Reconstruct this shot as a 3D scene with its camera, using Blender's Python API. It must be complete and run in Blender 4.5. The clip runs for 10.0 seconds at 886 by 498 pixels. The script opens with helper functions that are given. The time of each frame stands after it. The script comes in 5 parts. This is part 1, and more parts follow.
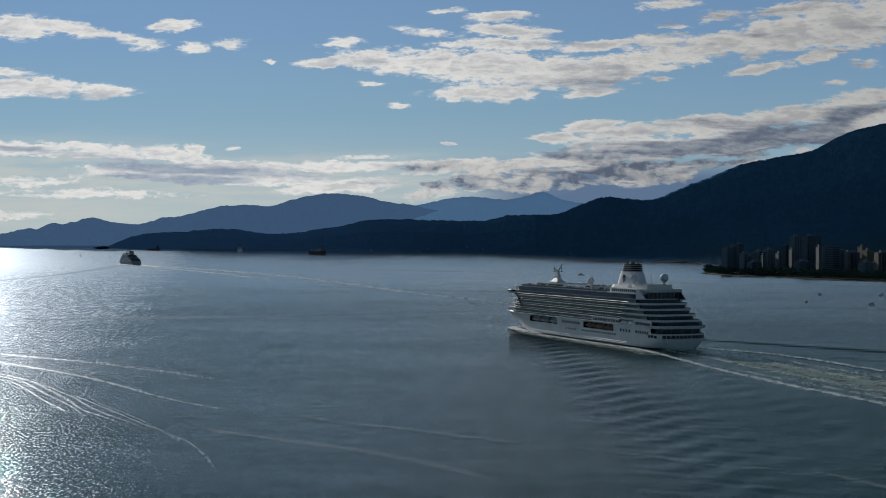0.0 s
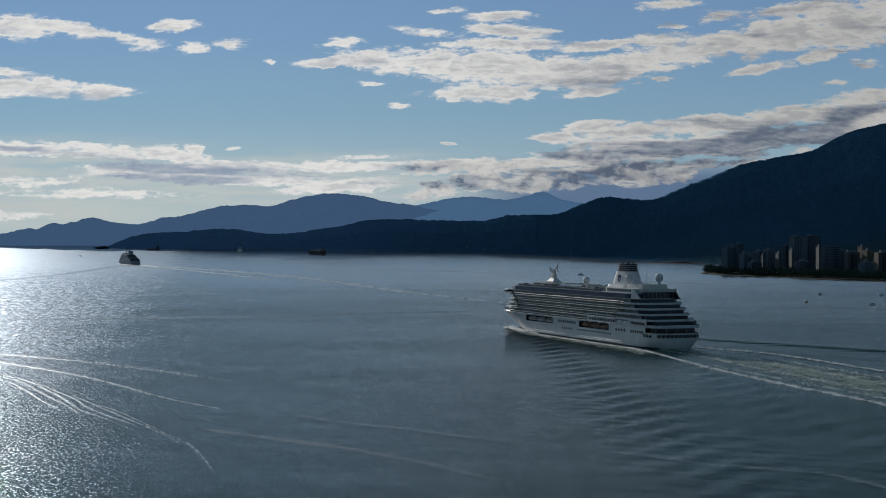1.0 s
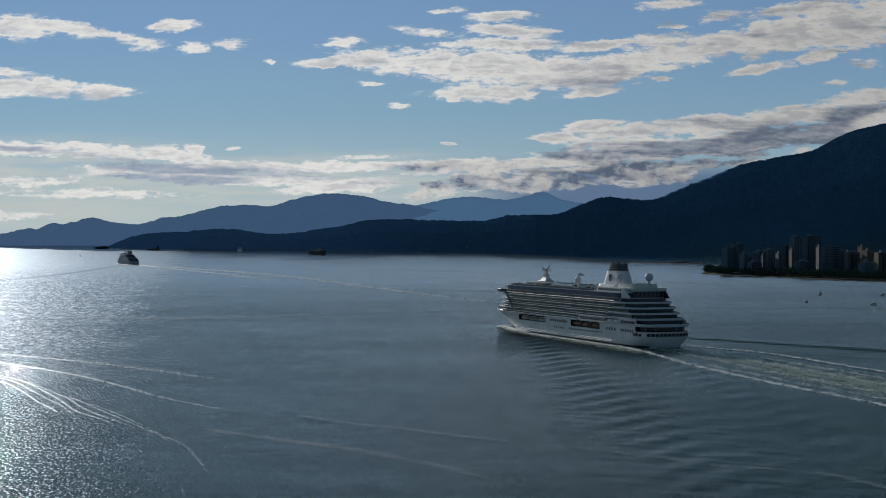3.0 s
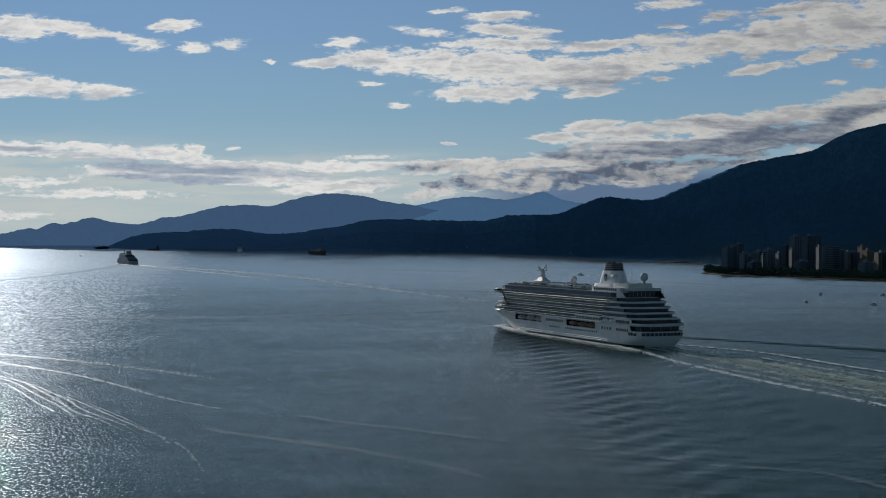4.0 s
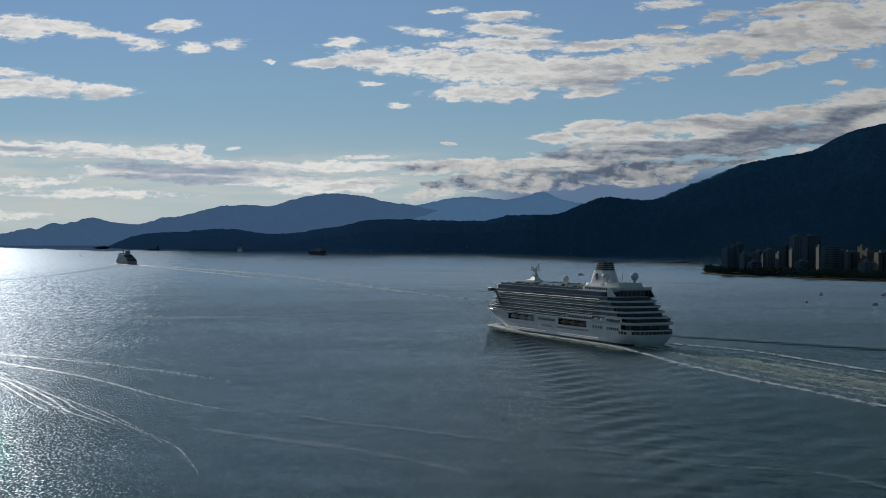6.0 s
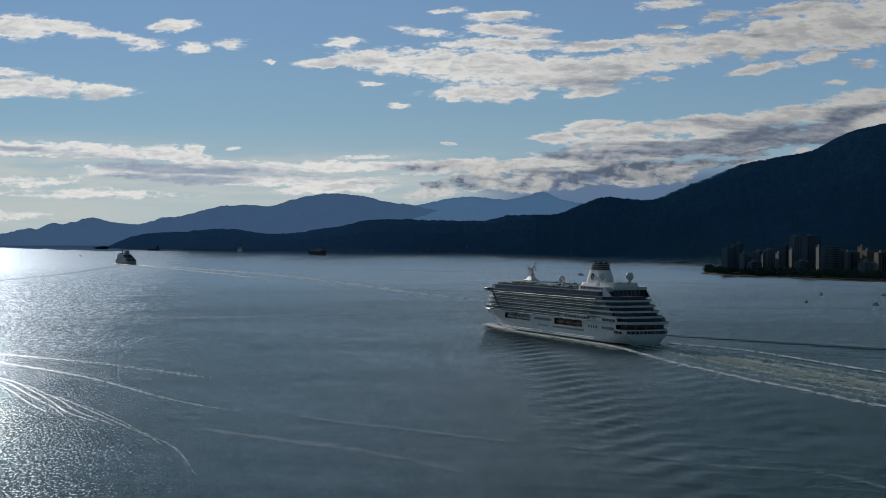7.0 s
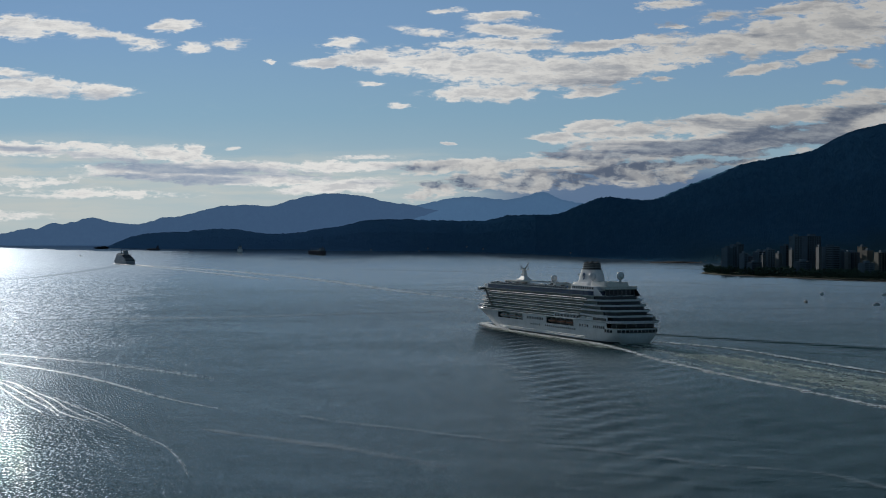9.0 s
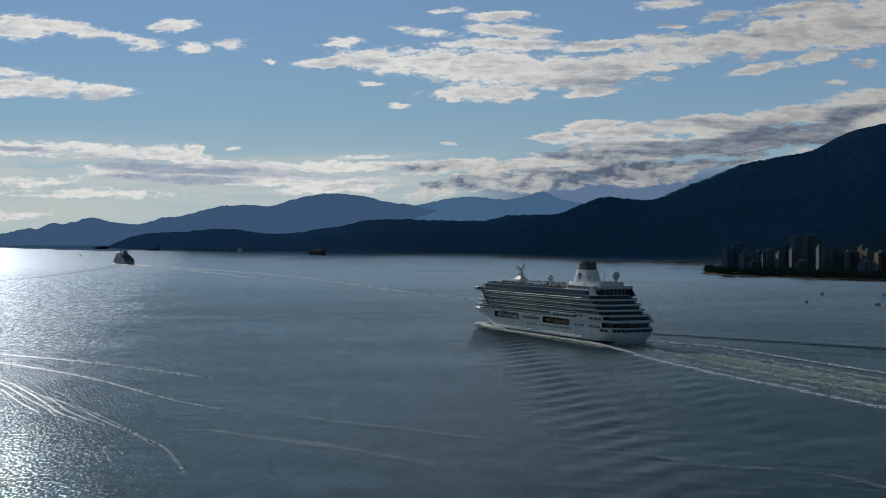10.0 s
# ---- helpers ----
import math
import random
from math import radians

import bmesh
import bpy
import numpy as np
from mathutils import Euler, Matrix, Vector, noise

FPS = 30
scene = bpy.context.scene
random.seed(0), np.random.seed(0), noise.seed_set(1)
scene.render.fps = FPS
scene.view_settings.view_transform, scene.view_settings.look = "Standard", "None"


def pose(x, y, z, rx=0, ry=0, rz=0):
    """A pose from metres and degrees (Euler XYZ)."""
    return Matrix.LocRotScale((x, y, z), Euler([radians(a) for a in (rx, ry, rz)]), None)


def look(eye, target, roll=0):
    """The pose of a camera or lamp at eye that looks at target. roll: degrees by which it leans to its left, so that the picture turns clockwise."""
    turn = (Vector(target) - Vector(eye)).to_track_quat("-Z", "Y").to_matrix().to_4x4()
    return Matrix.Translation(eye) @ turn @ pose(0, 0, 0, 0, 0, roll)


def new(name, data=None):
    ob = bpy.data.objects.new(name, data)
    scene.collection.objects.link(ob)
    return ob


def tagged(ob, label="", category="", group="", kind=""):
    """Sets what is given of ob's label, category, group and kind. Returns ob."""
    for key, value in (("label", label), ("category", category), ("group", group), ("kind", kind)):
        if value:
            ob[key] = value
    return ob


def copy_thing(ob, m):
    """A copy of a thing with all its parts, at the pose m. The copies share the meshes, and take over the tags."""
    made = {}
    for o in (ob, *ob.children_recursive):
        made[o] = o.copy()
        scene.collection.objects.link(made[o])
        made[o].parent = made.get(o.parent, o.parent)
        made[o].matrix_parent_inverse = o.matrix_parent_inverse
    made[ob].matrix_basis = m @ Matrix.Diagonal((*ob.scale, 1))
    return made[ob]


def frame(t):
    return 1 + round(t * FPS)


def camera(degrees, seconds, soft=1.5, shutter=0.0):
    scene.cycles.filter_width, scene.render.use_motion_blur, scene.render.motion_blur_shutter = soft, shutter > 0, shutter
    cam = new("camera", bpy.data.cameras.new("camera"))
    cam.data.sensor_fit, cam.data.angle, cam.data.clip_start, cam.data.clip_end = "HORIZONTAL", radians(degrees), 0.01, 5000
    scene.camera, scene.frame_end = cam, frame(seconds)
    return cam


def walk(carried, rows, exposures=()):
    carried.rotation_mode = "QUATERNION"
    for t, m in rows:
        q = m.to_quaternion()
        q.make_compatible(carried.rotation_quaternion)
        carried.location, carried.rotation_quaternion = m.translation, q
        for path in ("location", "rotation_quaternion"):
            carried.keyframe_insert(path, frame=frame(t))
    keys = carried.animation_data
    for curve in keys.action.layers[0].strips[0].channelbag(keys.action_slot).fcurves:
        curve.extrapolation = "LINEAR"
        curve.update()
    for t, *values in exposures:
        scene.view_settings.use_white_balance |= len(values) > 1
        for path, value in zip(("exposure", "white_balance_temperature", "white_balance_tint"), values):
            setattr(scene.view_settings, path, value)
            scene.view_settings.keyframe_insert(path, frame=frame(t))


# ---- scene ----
# ---- camera: it stands still on the bridge, 63 m above the strait ----
EYE = (0.0, 0.0, 63.0)
cam = camera(32.0, 10.0, soft=1.0)
STILL = look(EYE, (0.0, 100.0, 63.0 - 0.7315))
walk(cam, [(0.0, STILL), (10.0, STILL)])
scene.view_settings.exposure = 0.0

# ---- light: afternoon sun ahead and to the left, sky with broken cloud ----
SUN_AZ, SUN_EL = -21.4, 16.5          # degrees: azimuth from +y towards +x, elevation
sun = new("sun", bpy.data.lights.new("sun", "SUN"))
sun.data.energy, sun.data.angle, sun.data.color = 2.0, radians(0.55), (1.0, 0.95, 0.88)
SUN_DIR = Vector((math.sin(radians(SUN_AZ)) * math.cos(radians(SUN_EL)),
                  math.cos(radians(SUN_AZ)) * math.cos(radians(SUN_EL)), math.sin(radians(SUN_EL))))
sun.matrix_world = look((0, 0, 400), Vector((0, 0, 400)) - SUN_DIR)


class Nodes:
    """Short hand for building a node tree."""

    def __init__(self, tree):
        self.t = tree
        tree.nodes.clear()

    def n(self, kind, ins=None, **props):
        node = self.t.nodes.new(kind)
        for k, v in props.items():
            setattr(node, k, v)
        for k, v in (ins or {}).items():
            self.put(node.inputs[k], v)
        return node

    def put(self, socket, v):
        if isinstance(v, bpy.types.Node):
            v = v.outputs[0]
        if isinstance(v, bpy.types.NodeSocket):
            self.t.links.new(v, socket)
        else:
            socket.default_value = v

    def m(self, op, a, b=0.0, c=0.0, clamp=False):
        return self.n("ShaderNodeMath", {0: a, 1: b, 2: c}, operation=op, use_clamp=clamp).outputs[0]

    def v(self, op, a, b=(0, 0, 0)):
        node = self.n("ShaderNodeVectorMath", {0: a, 1: b}, operation=op)
        return node.outputs["Value"] if op in ("LENGTH", "DOT_PRODUCT", "DISTANCE") else node.outputs[0]

    def xyz(self, x, y, z):
        return self.n("ShaderNodeCombineXYZ", {0: x, 1: y, 2: z}).outputs[0]

    def noise(self, vec, scale, detail=3.0, rough=0.5, out=0, **props):
        return self.n("ShaderNodeTexNoise", {"Vector": vec, "Scale": scale, "Detail": detail, "Roughness": rough}, **props).outputs[out]

    def step(self, x, a, b, lo=0.0, hi=1.0):
        return self.n("ShaderNodeMapRange", {0: x, 1: a, 2: b, 3: lo, 4: hi}, interpolation_type="SMOOTHSTEP").outputs[0]

    def mix(self, fac, a, b):
        node = self.n("ShaderNodeMix", data_type="RGBA")
        for i, v in ((0, fac), (6, a), (7, b)):
            self.put(node.inputs[i], v)
        return node.outputs[2]

    def ramp(self, fac, stops):
        node = self.n("ShaderNodeValToRGB", {0: fac})
        els = node.color_ramp.elements
        while len(els) < len(stops):
            els.new(0.5)
        for e, (p, c) in zip(els, stops):
            e.position, e.color = p, (*c, 1)
        return node.outputs[0]


def blob(N, vec, x, y, rx, ry, turn=0.0):
    """A soft ellipse, 1 in its middle and 0 at its rim; its visible edge lies at seven tenths of that."""
    at = N.n("ShaderNodeMapping", {"Vector": vec, "Location": (x, y, 0), "Rotation": (0, 0, radians(turn)), "Scale": (rx / 0.72, ry / 0.72, 1)}, vector_type="TEXTURE")
    return N.n("ShaderNodeTexGradient", {0: at.outputs[0]}, gradient_type="SPHERICAL").outputs[1]


def field(N, vec, rows, lo=0.0, hi=0.55):
    """Where any of the ellipses lies: 0 outside, 1 well inside."""
    out = None
    for x, y, rx, ry, turn in rows:
        if ry < 0.10:                                   # shreds: wider, thinner, torn by the noise
            b = N.m("MULTIPLY", blob(N, vec, x, y, rx * 1.35, ry * 1.6, turn), 0.66)
        else:
            b = blob(N, vec, x, y, rx, ry, turn)
        out = b if out is None else N.m("SMOOTH_MAX", out, b, 0.10)
    return N.step(out, lo, hi)


def build_sky():
    world = bpy.data.worlds.new("sky")
    scene.world = world
    world.use_nodes = True
    N = Nodes(world.node_tree)
    way = N.n("ShaderNodeTexCoord").outputs["Generated"]
    sep = N.n("ShaderNodeSeparateXYZ", {0: way})
    x, y, z = sep.outputs
    front = N.m("MAXIMUM", y, 0.08)
    # places on the sky to the west: tangents of the bearing and of the height, times 27.34
    u = N.m("MULTIPLY", N.m("DIVIDE", x, front), 27.34)
    v = N.m("MULTIPLY", N.m("DIVIDE", z, front), 27.34)
    p = N.xyz(u, v, 0.0)
    half = (0.5, 0.5, 0.5)
    w1 = N.v("SUBTRACT", N.noise(N.v("MULTIPLY", p, (1.1, 2.6, 1)), 1.0, 5, 0.62, out=1), half)
    w2 = N.v("SUBTRACT", N.noise(N.v("MULTIPLY", N.v("ADD", p, (7.0, 3.0, 0)), (4.0, 8.0, 1)), 1.0, 4, 0.6, out=1), half)
    q = N.v("ADD", N.v("ADD", p, N.v("MULTIPLY", w1, (0.62, 0.20, 0))), N.v("MULTIPLY", w2, (0.16, 0.07, 0)))
    # torn flat cloud, seen from below at a low angle; and the same a little nearer the sun
    torn_at = N.v("ADD", p, N.v("MULTIPLY", w1, (0.5, 0.16, 0)))
    fine = N.noise(N.v("MULTIPLY", torn_at, (1.05, 3.6, 1)), 1.0, 10, 0.64)
    fine_up = N.noise(N.v("MULTIPLY", N.v("ADD", torn_at, (-0.05, 0.055, 0)), (1.05, 3.6, 1)), 1.0, 8, 0.60)
    strata = N.noise(N.v("MULTIPLY", N.v("ADD", N.v("ADD", p, (3.0, 0.1, 0)), N.v("MULTIPLY", w1, (0.8, 0.12, 0))), (0.42, 5.2, 1)), 1.0, 6, 0.58)
    soft = N.noise(N.v("MULTIPLY", N.v("ADD", N.v("ADD", p, (3.0, 0.1, 0)), N.v("MULTIPLY", w1, (0.9, 0.3, 0))), (0.6, 2.6, 1)), 1.0, 6, 0.56)
    # rounded heaps
    bent = N.v("ADD", p, N.v("ADD", N.v("MULTIPLY", w1, (0.45, 0.30, 0)), N.v("MULTIPLY", w2, (0.14, 0.12, 0))))
    puff = N.noise(N.v("MULTIPLY", bent, (2.1, 3.2, 1)), 1.0, 6, 0.58)
    puff2 = N.noise(N.v("MULTIPLY", N.v("ADD", bent, (-0.06, 0.09, 0)), (2.1, 3.2, 1)), 1.0, 6, 0.58)
    relief = N.m("SUBTRACT", puff, puff2)
    torn = N.m("SUBTRACT", fine, fine_up)

    sky = N.n("ShaderNodeTexSky", sky_type="NISHITA", sun_disc=False, sun_elevation=radians(SUN_EL), sun_rotation=radians(SUN_AZ),
              altitude=60.0, air_density=1.0, dust_density=0.6, ozone_density=3.0)
    high = N.mix(1.0, sky.outputs[0], (SKY_GAIN * 0.62, SKY_GAIN * 0.86, SKY_GAIN * 0.85, 1))
    N.t.nodes[-1].blend_type = "MULTIPLY"
    low = N.ramp(N.m("DIVIDE", v, 10.0, clamp=True), [(0.0, (0.36, 0.45, 0.48)), (0.10, (0.30, 0.43, 0.50)), (0.22, (0.225, 0.375, 0.50)), (0.36, (0.180, 0.315, 0.50)), (0.46, (0.165, 0.29, 0.48)), (0.75, (0.305, 0.47, 0.62)), (1.0, (0.265, 0.42, 0.555))])
    blue = N.mix(N.step(v, 8.0, 14.0), low, high)
    away = N.step(u, -7.0, 8.0, 1.06, 0.90)             # the blue deepens away from the sun
    blue = N.mix(1.0, blue, N.xyz(away, away, away))
    N.t.nodes[-1].blend_type = "MULTIPLY"
    # a veil of haze low over the sea, whiter towards the sun, bluer under the heaps by the mountain
    veil = N.m("MULTIPLY", N.step(v, 2.2, 0.2), N.step(u, 6.0, -6.0))
    blue = N.mix(N.m("MULTIPLY", veil, 0.50), blue, (0.50, 0.55, 0.54, 1))
    under = N.m("MULTIPLY", N.step(v, 1.5, 1.0), N.m("MULTIPLY", N.step(u, -0.2, 1.6), 0.95))
    blue = N.mix(under, blue, (0.095, 0.155, 0.265, 1))

    # the cloud bodies
    body = field(N, q, UPPER_LEFT + UPPER_MIDDLE + UPPER_RIGHT + BANK_LEFT + BANK_RIGHT + HEAPS, 0.0, 0.85)
    shreds = N.noise(N.v("MULTIPLY", N.v("ADD", torn_at, N.v("MULTIPLY", w2, (0.2, 0.05, 0))), (3.2, 10.5, 1)), 1.0, 8, 0.66)
    rag = N.m("ADD", N.m("MULTIPLY", N.m("SUBTRACT", fine, 0.5), 3.2), N.m("MULTIPLY", N.m("SUBTRACT", shreds, 0.5), 3.2))
    thick = N.m("ADD", N.m("MULTIPLY", body, 1.55), rag)
    heap = N.m("MULTIPLY", N.step(v, 1.62, 1.2), N.step(u, -1.1, -0.4))
    thick = N.m("ADD", thick, N.m("MULTIPLY", N.m("MULTIPLY", N.m("SUBTRACT", puff, 0.5), 1.4), N.m("ADD", N.m("MULTIPLY", heap, 0.8), 0.25)))
    alpha = N.m("MULTIPLY", N.step(thick, 0.30, 1.12), N.step(body, 0.0, 0.35, 0.0, 1.0))
    # a thin pale sheet behind the low banks
    sheet = field(N, p, SHEET, 0.0, 0.8)
    sheet = N.m("MULTIPLY", sheet, N.step(N.m("ADD", N.m("MULTIPLY", strata, 0.7), N.m("MULTIPLY", fine, 0.3)), 0.36, 0.62, 0.05, 0.85))
    # light comes through thin cloud; thick cloud shows its grey underside
    belly = field(N, q, BELLIES_LEFT + BELLIES_RIGHT, 0.0, 0.95)
    shade = N.step(N.m("ADD", belly, N.m("ADD", N.m("MULTIPLY", N.m("SUBTRACT", soft, 0.5), 1.6), N.m("MULTIPLY", N.m("SUBTRACT", strata, 0.5), 2.2))), -0.02, 0.72)
    gleam = field(N, q, GLEAMS, 0.0, 0.6)
    shade = N.m("MULTIPLY", shade, N.m("SUBTRACT", 1.0, N.m("MULTIPLY", gleam, 0.85)))
    lit = N.m("ADD", N.m("MULTIPLY", torn, 1.7), N.m("MULTIPLY", N.m("MULTIPLY", relief, 4.2), N.m("ADD", N.m("MULTIPLY", heap, 0.75), 0.10)))
    core = N.m("SUBTRACT", N.step(N.m("ADD", thick, N.m("MULTIPLY", N.m("SUBTRACT", soft, 0.5), 1.6)), 0.85, 2.3), lit)
    bright = N.mix(N.step(core, -0.15, 0.95), (0.72, 0.715, 0.695, 1), (0.50, 0.51, 0.525, 1))
    deep = N.mix(N.step(u, -3.0, 1.0), (0.225, 0.285, 0.385, 1), (0.130, 0.170, 0.250, 1))
    grey = N.mix(N.step(lit, -0.28, 0.42), deep, (0.40, 0.44, 0.49, 1))
    cloud = N.mix(shade, bright, grey)
    near_sun = N.m("MULTIPLY", N.step(u, 8.0, -3.0, 0.66, CLOUD_GAIN), N.m("SUBTRACT", 1.0, N.m("MULTIPLY", heap, 0.17)))
    cloud = N.mix(1.0, cloud, N.xyz(near_sun, near_sun, near_sun))
    N.t.nodes[-1].blend_type = "MULTIPLY"

    # the rest of the sky: scattered cloud of the same kind
    flat = N.xyz(N.m("DIVIDE", x, N.m("ADD", N.m("ABSOLUTE", z), 0.12)), N.m("DIVIDE", y, N.m("ADD", N.m("ABSOLUTE", z), 0.12)), 0.0)
    rest = N.step(N.noise(flat, 1.3, 6, 0.6), 0.47, 0.62)
    outside = N.m("MAXIMUM", N.step(N.m("ABSOLUTE", u), 9.0, 12.0), N.step(v, 4.6, 7.5))
    alpha2 = N.m("MULTIPLY", N.m("MULTIPLY", rest, outside), 0.7)
    west = N.m("MULTIPLY", N.step(N.v("DOT_PRODUCT", way, tuple(SUN_DIR)), 0.35, 1.02), N.step(z, 0.62, 0.22, 0.35, 1.0))
    far_cloud = N.mix(west, (0.09, 0.12, 0.15, 1), (0.82, 0.82, 0.78, 1))
    colour = N.mix(sheet, blue, (0.51, 0.545, 0.53, 1))
    colour = N.mix(alpha, colour, cloud)
    colour = N.mix(alpha2, colour, far_cloud)
    back = N.n("ShaderNodeBackground", {"Color": colour, "Strength": 1.0})
    N.n("ShaderNodeOutputWorld", {0: back})


def sky_rows(rows):
    """Bearing and height counted as in near_view, half length, half height, turn."""
    return [((x - 784.0) / 100.0, (421.0 - y) / 100.0, rx / 100.0, ry / 100.0, turn) for x, y, rx, ry, turn in rows]


SKY_GAIN, CLOUD_GAIN = 0.040, 1.06
UPPER_LEFT = sky_rows([
    (-10, 46, 130, 25, -3), (115, 51, 110, 15, -8), (210, 65, 45, 6, -8), (308, 46, 44, 14, 0), (258, 80, 36, 7, 4), (340, 85, 34, 9, 0), (408, 77, 28, 8, -6),
    (50, 154, 130, 20, -3), (175, 163, 68, 13, -3), (15, 127, 40, 6, -3), (479, 108, 8, 3, 0)])
UPPER_MIDDLE = sky_rows([
    (600, 78, 34, 9, 3), (570, 113, 52, 10, 0), (645, 108, 80, 17, -3), (745, 110, 110, 28, 0), (855, 120, 130, 34, 0), (965, 130, 130, 36, 0), (865, 166, 115, 18, 3), (1055, 130, 110, 34, 5),
    (1045, 162, 48, 12, 5), (890, 31, 62, 11, 0), (905, 57, 90, 14, -4), (760, 57, 50, 6, -5), (880, 80, 130, 12, 0), (1060, 82, 90, 10, 4), (705, 188, 30, 4, 0), (655, 150, 22, 4, 0), (1165, 142, 18, 4, 0), (790, 20, 40, 5, 0)])
UPPER_RIGHT = sky_rows([
    (1135, 105, 130, 27, 10), (1262, 84, 130, 28, 14), (1385, 60, 150, 36, 14), (1510, 42, 130, 48, 8), (1350, 122, 70, 11, 10), (1180, 8, 65, 9, 8), (1265, 32, 38, 9, 8), (1195, 46, 28, 6, 0),
    (1430, 16, 110, 18, 5), (1530, 113, 30, 7, 0), (1450, 98, 75, 13, 15), (1480, 145, 16, 4, 0), (1170, 68, 60, 8, 5)])
BANK_LEFT = sky_rows([
    (40, 262, 100, 15, -2), (180, 268, 110, 17, -4), (300, 274, 85, 14, -2), (345, 264, 22, 13, 0), (298, 265, 22, 9, 0), (430, 296, 160, 13, -3), (620, 293, 150, 10, 1), (790, 292, 150, 11, 2), (415, 262, 13, 4, 0),
    (310, 305, 180, 20, -2), (60, 322, 90, 9, 0), (470, 318, 130, 12, 0), (600, 330, 130, 14, 3), (20, 383, 60, 7, 0), (640, 277, 60, 4, 0), (790, 256, 18, 3, 0), (160, 344, 170, 8, 0)])
BANK_RIGHT = sky_rows([
    (1045, 225, 60, 13, 8), (985, 243, 55, 12, 5), (1110, 233, 90, 15, 5), (1255, 222, 150, 20, 5), (1405, 205, 140, 20, 7), (1535, 175, 90, 22, 12), (1150, 262, 200, 28, 3), (1350, 247, 200, 30, 6),
    (1510, 215, 120, 34, 12), (1050, 278, 120, 20, 2), (880, 293, 170, 12, 4), (1130, 298, 250, 11, 3), (1415, 268, 34, 6, 12)])
HEAPS = sky_rows([(768, 337, 38, 17, 0), (740, 350, 26, 9, 0), (850, 318, 66, 22, 0), (930, 322, 60, 22, 0), (1012, 320, 60, 20, 0), (1100, 314, 80, 18, 0), (1190, 312, 50, 13, 0)])
SHEET = sky_rows([(130, 310, 420, 62, -2), (480, 322, 420, 52, 0), (690, 306, 210, 36, 2), (60, 372, 260, 30, 0)])
BELLIES_LEFT = sky_rows([
    (50, 264, 58, 6, -2), (235, 292, 125, 13, -3), (390, 305, 110, 9, -1), (365, 319, 130, 12, -1), (235, 313, 80, 5, 0), (560, 310, 60, 5, 0), (120, 328, 60, 4, 0), (740, 297, 60, 4, 0), (255, 373, 75, 16, 4)])
BELLIES_RIGHT = sky_rows([
    (1370, 240, 150, 20, 6), (1505, 205, 95, 18, 14), (1200, 262, 130, 13, 3), (975, 268, 27, 13, 0), (1280, 254, 110, 13, 5), (1350, 272, 110, 10, 8), (840, 318, 58, 17, 0), (765, 328, 22, 11, 0),
    (1080, 312, 72, 18, 0), (990, 314, 30, 14, 0), (1250, 300, 70, 13, 6), (1150, 330, 130, 12, 0), (900, 335, 60, 8, 0), (1180, 290, 140, 10, 4), (1440, 250, 90, 14, 12), (1270, 258, 250, 20, 5), (1060, 318, 230, 19, 0), (850, 322, 80, 20, 0)])
GLEAMS = sky_rows([(866, 326, 20, 8, 0), (742, 346, 22, 8, 0), (1132, 315, 24, 9, -20), (1222, 313, 24, 6, 0), (958, 325, 18, 16, 40), (1000, 342, 60, 5, 2), (800, 345, 50, 5, 0), (1415, 268, 30, 6, 12), (1100, 328, 40, 5, 0)])
build_sky()
# ---- materials ----
def material(name):
    mat = bpy.data.materials.new(name)
    mat.use_nodes = True
    N = Nodes(mat.node_tree)
    return mat, N


def finish(N, colour, rough=0.5, metal=0.0, bump=None, strength=0.3, distance=0.02, spec=0.5, normal=None):
    ins = {"Base Color": colour, "Roughness": rough, "Metallic": metal, "Specular IOR Level": spec}
    if bump is not None:
        ins["Normal"] = N.n("ShaderNodeBump", {"Strength": strength, "Distance": distance, "Height": bump}).outputs[0]
    if normal is not None:
        ins["Normal"] = normal
    b = N.n("ShaderNodeBsdfPrincipled", ins)
    N.n("ShaderNodeOutputMaterial", {0: b})
    return b


def spot_of(N, kind="Object"):
    return N.n("ShaderNodeTexCoord").outputs[kind]


def painted(name, base, rough=0.45, wear=0.12, size=0.35, metal=0.0):
    """Painted steel: broad patches, streaks that run down, fine grain."""
    mat, N = material(name)
    o = spot_of(N)
    broad = N.noise(o, size, 4, 0.6)
    runs = N.noise(N.v("MULTIPLY", o, (1.2, 1.2, 0.12)), 1.0, 4, 0.6)
    f = N.m("ADD", N.m("MULTIPLY", broad, 0.6), N.m("MULTIPLY", runs, 0.4))
    dark = tuple(c * (1 - 2.2 * wear) for c in base)
    col = N.mix(N.step(f, 0.35, 0.6), (*dark, 1), (*base, 1))
    finish(N, col, N.m("ADD", rough, N.m("MULTIPLY", broad, 0.2)), metal, N.noise(o, 3.0, 3), 0.12, 0.02)
    return mat


def glazing(name, base=(0.012, 0.018, 0.024), rough=0.06, spec=0.3):
    mat, N = material(name)
    o = spot_of(N)
    tint = N.noise(N.v("MULTIPLY", o, (0.35, 0.35, 0.33)), 1.0, 1)
    r = N.n("ShaderNodeObjectInfo").outputs["Random"]
    col = N.mix(N.m("MULTIPLY", N.m("ADD", tint, r), 0.5), (*(c * 0.5 for c in base), 1), (*(c * 2.0 for c in base), 1))
    finish(N, col, rough, spec=spec)
    return mat


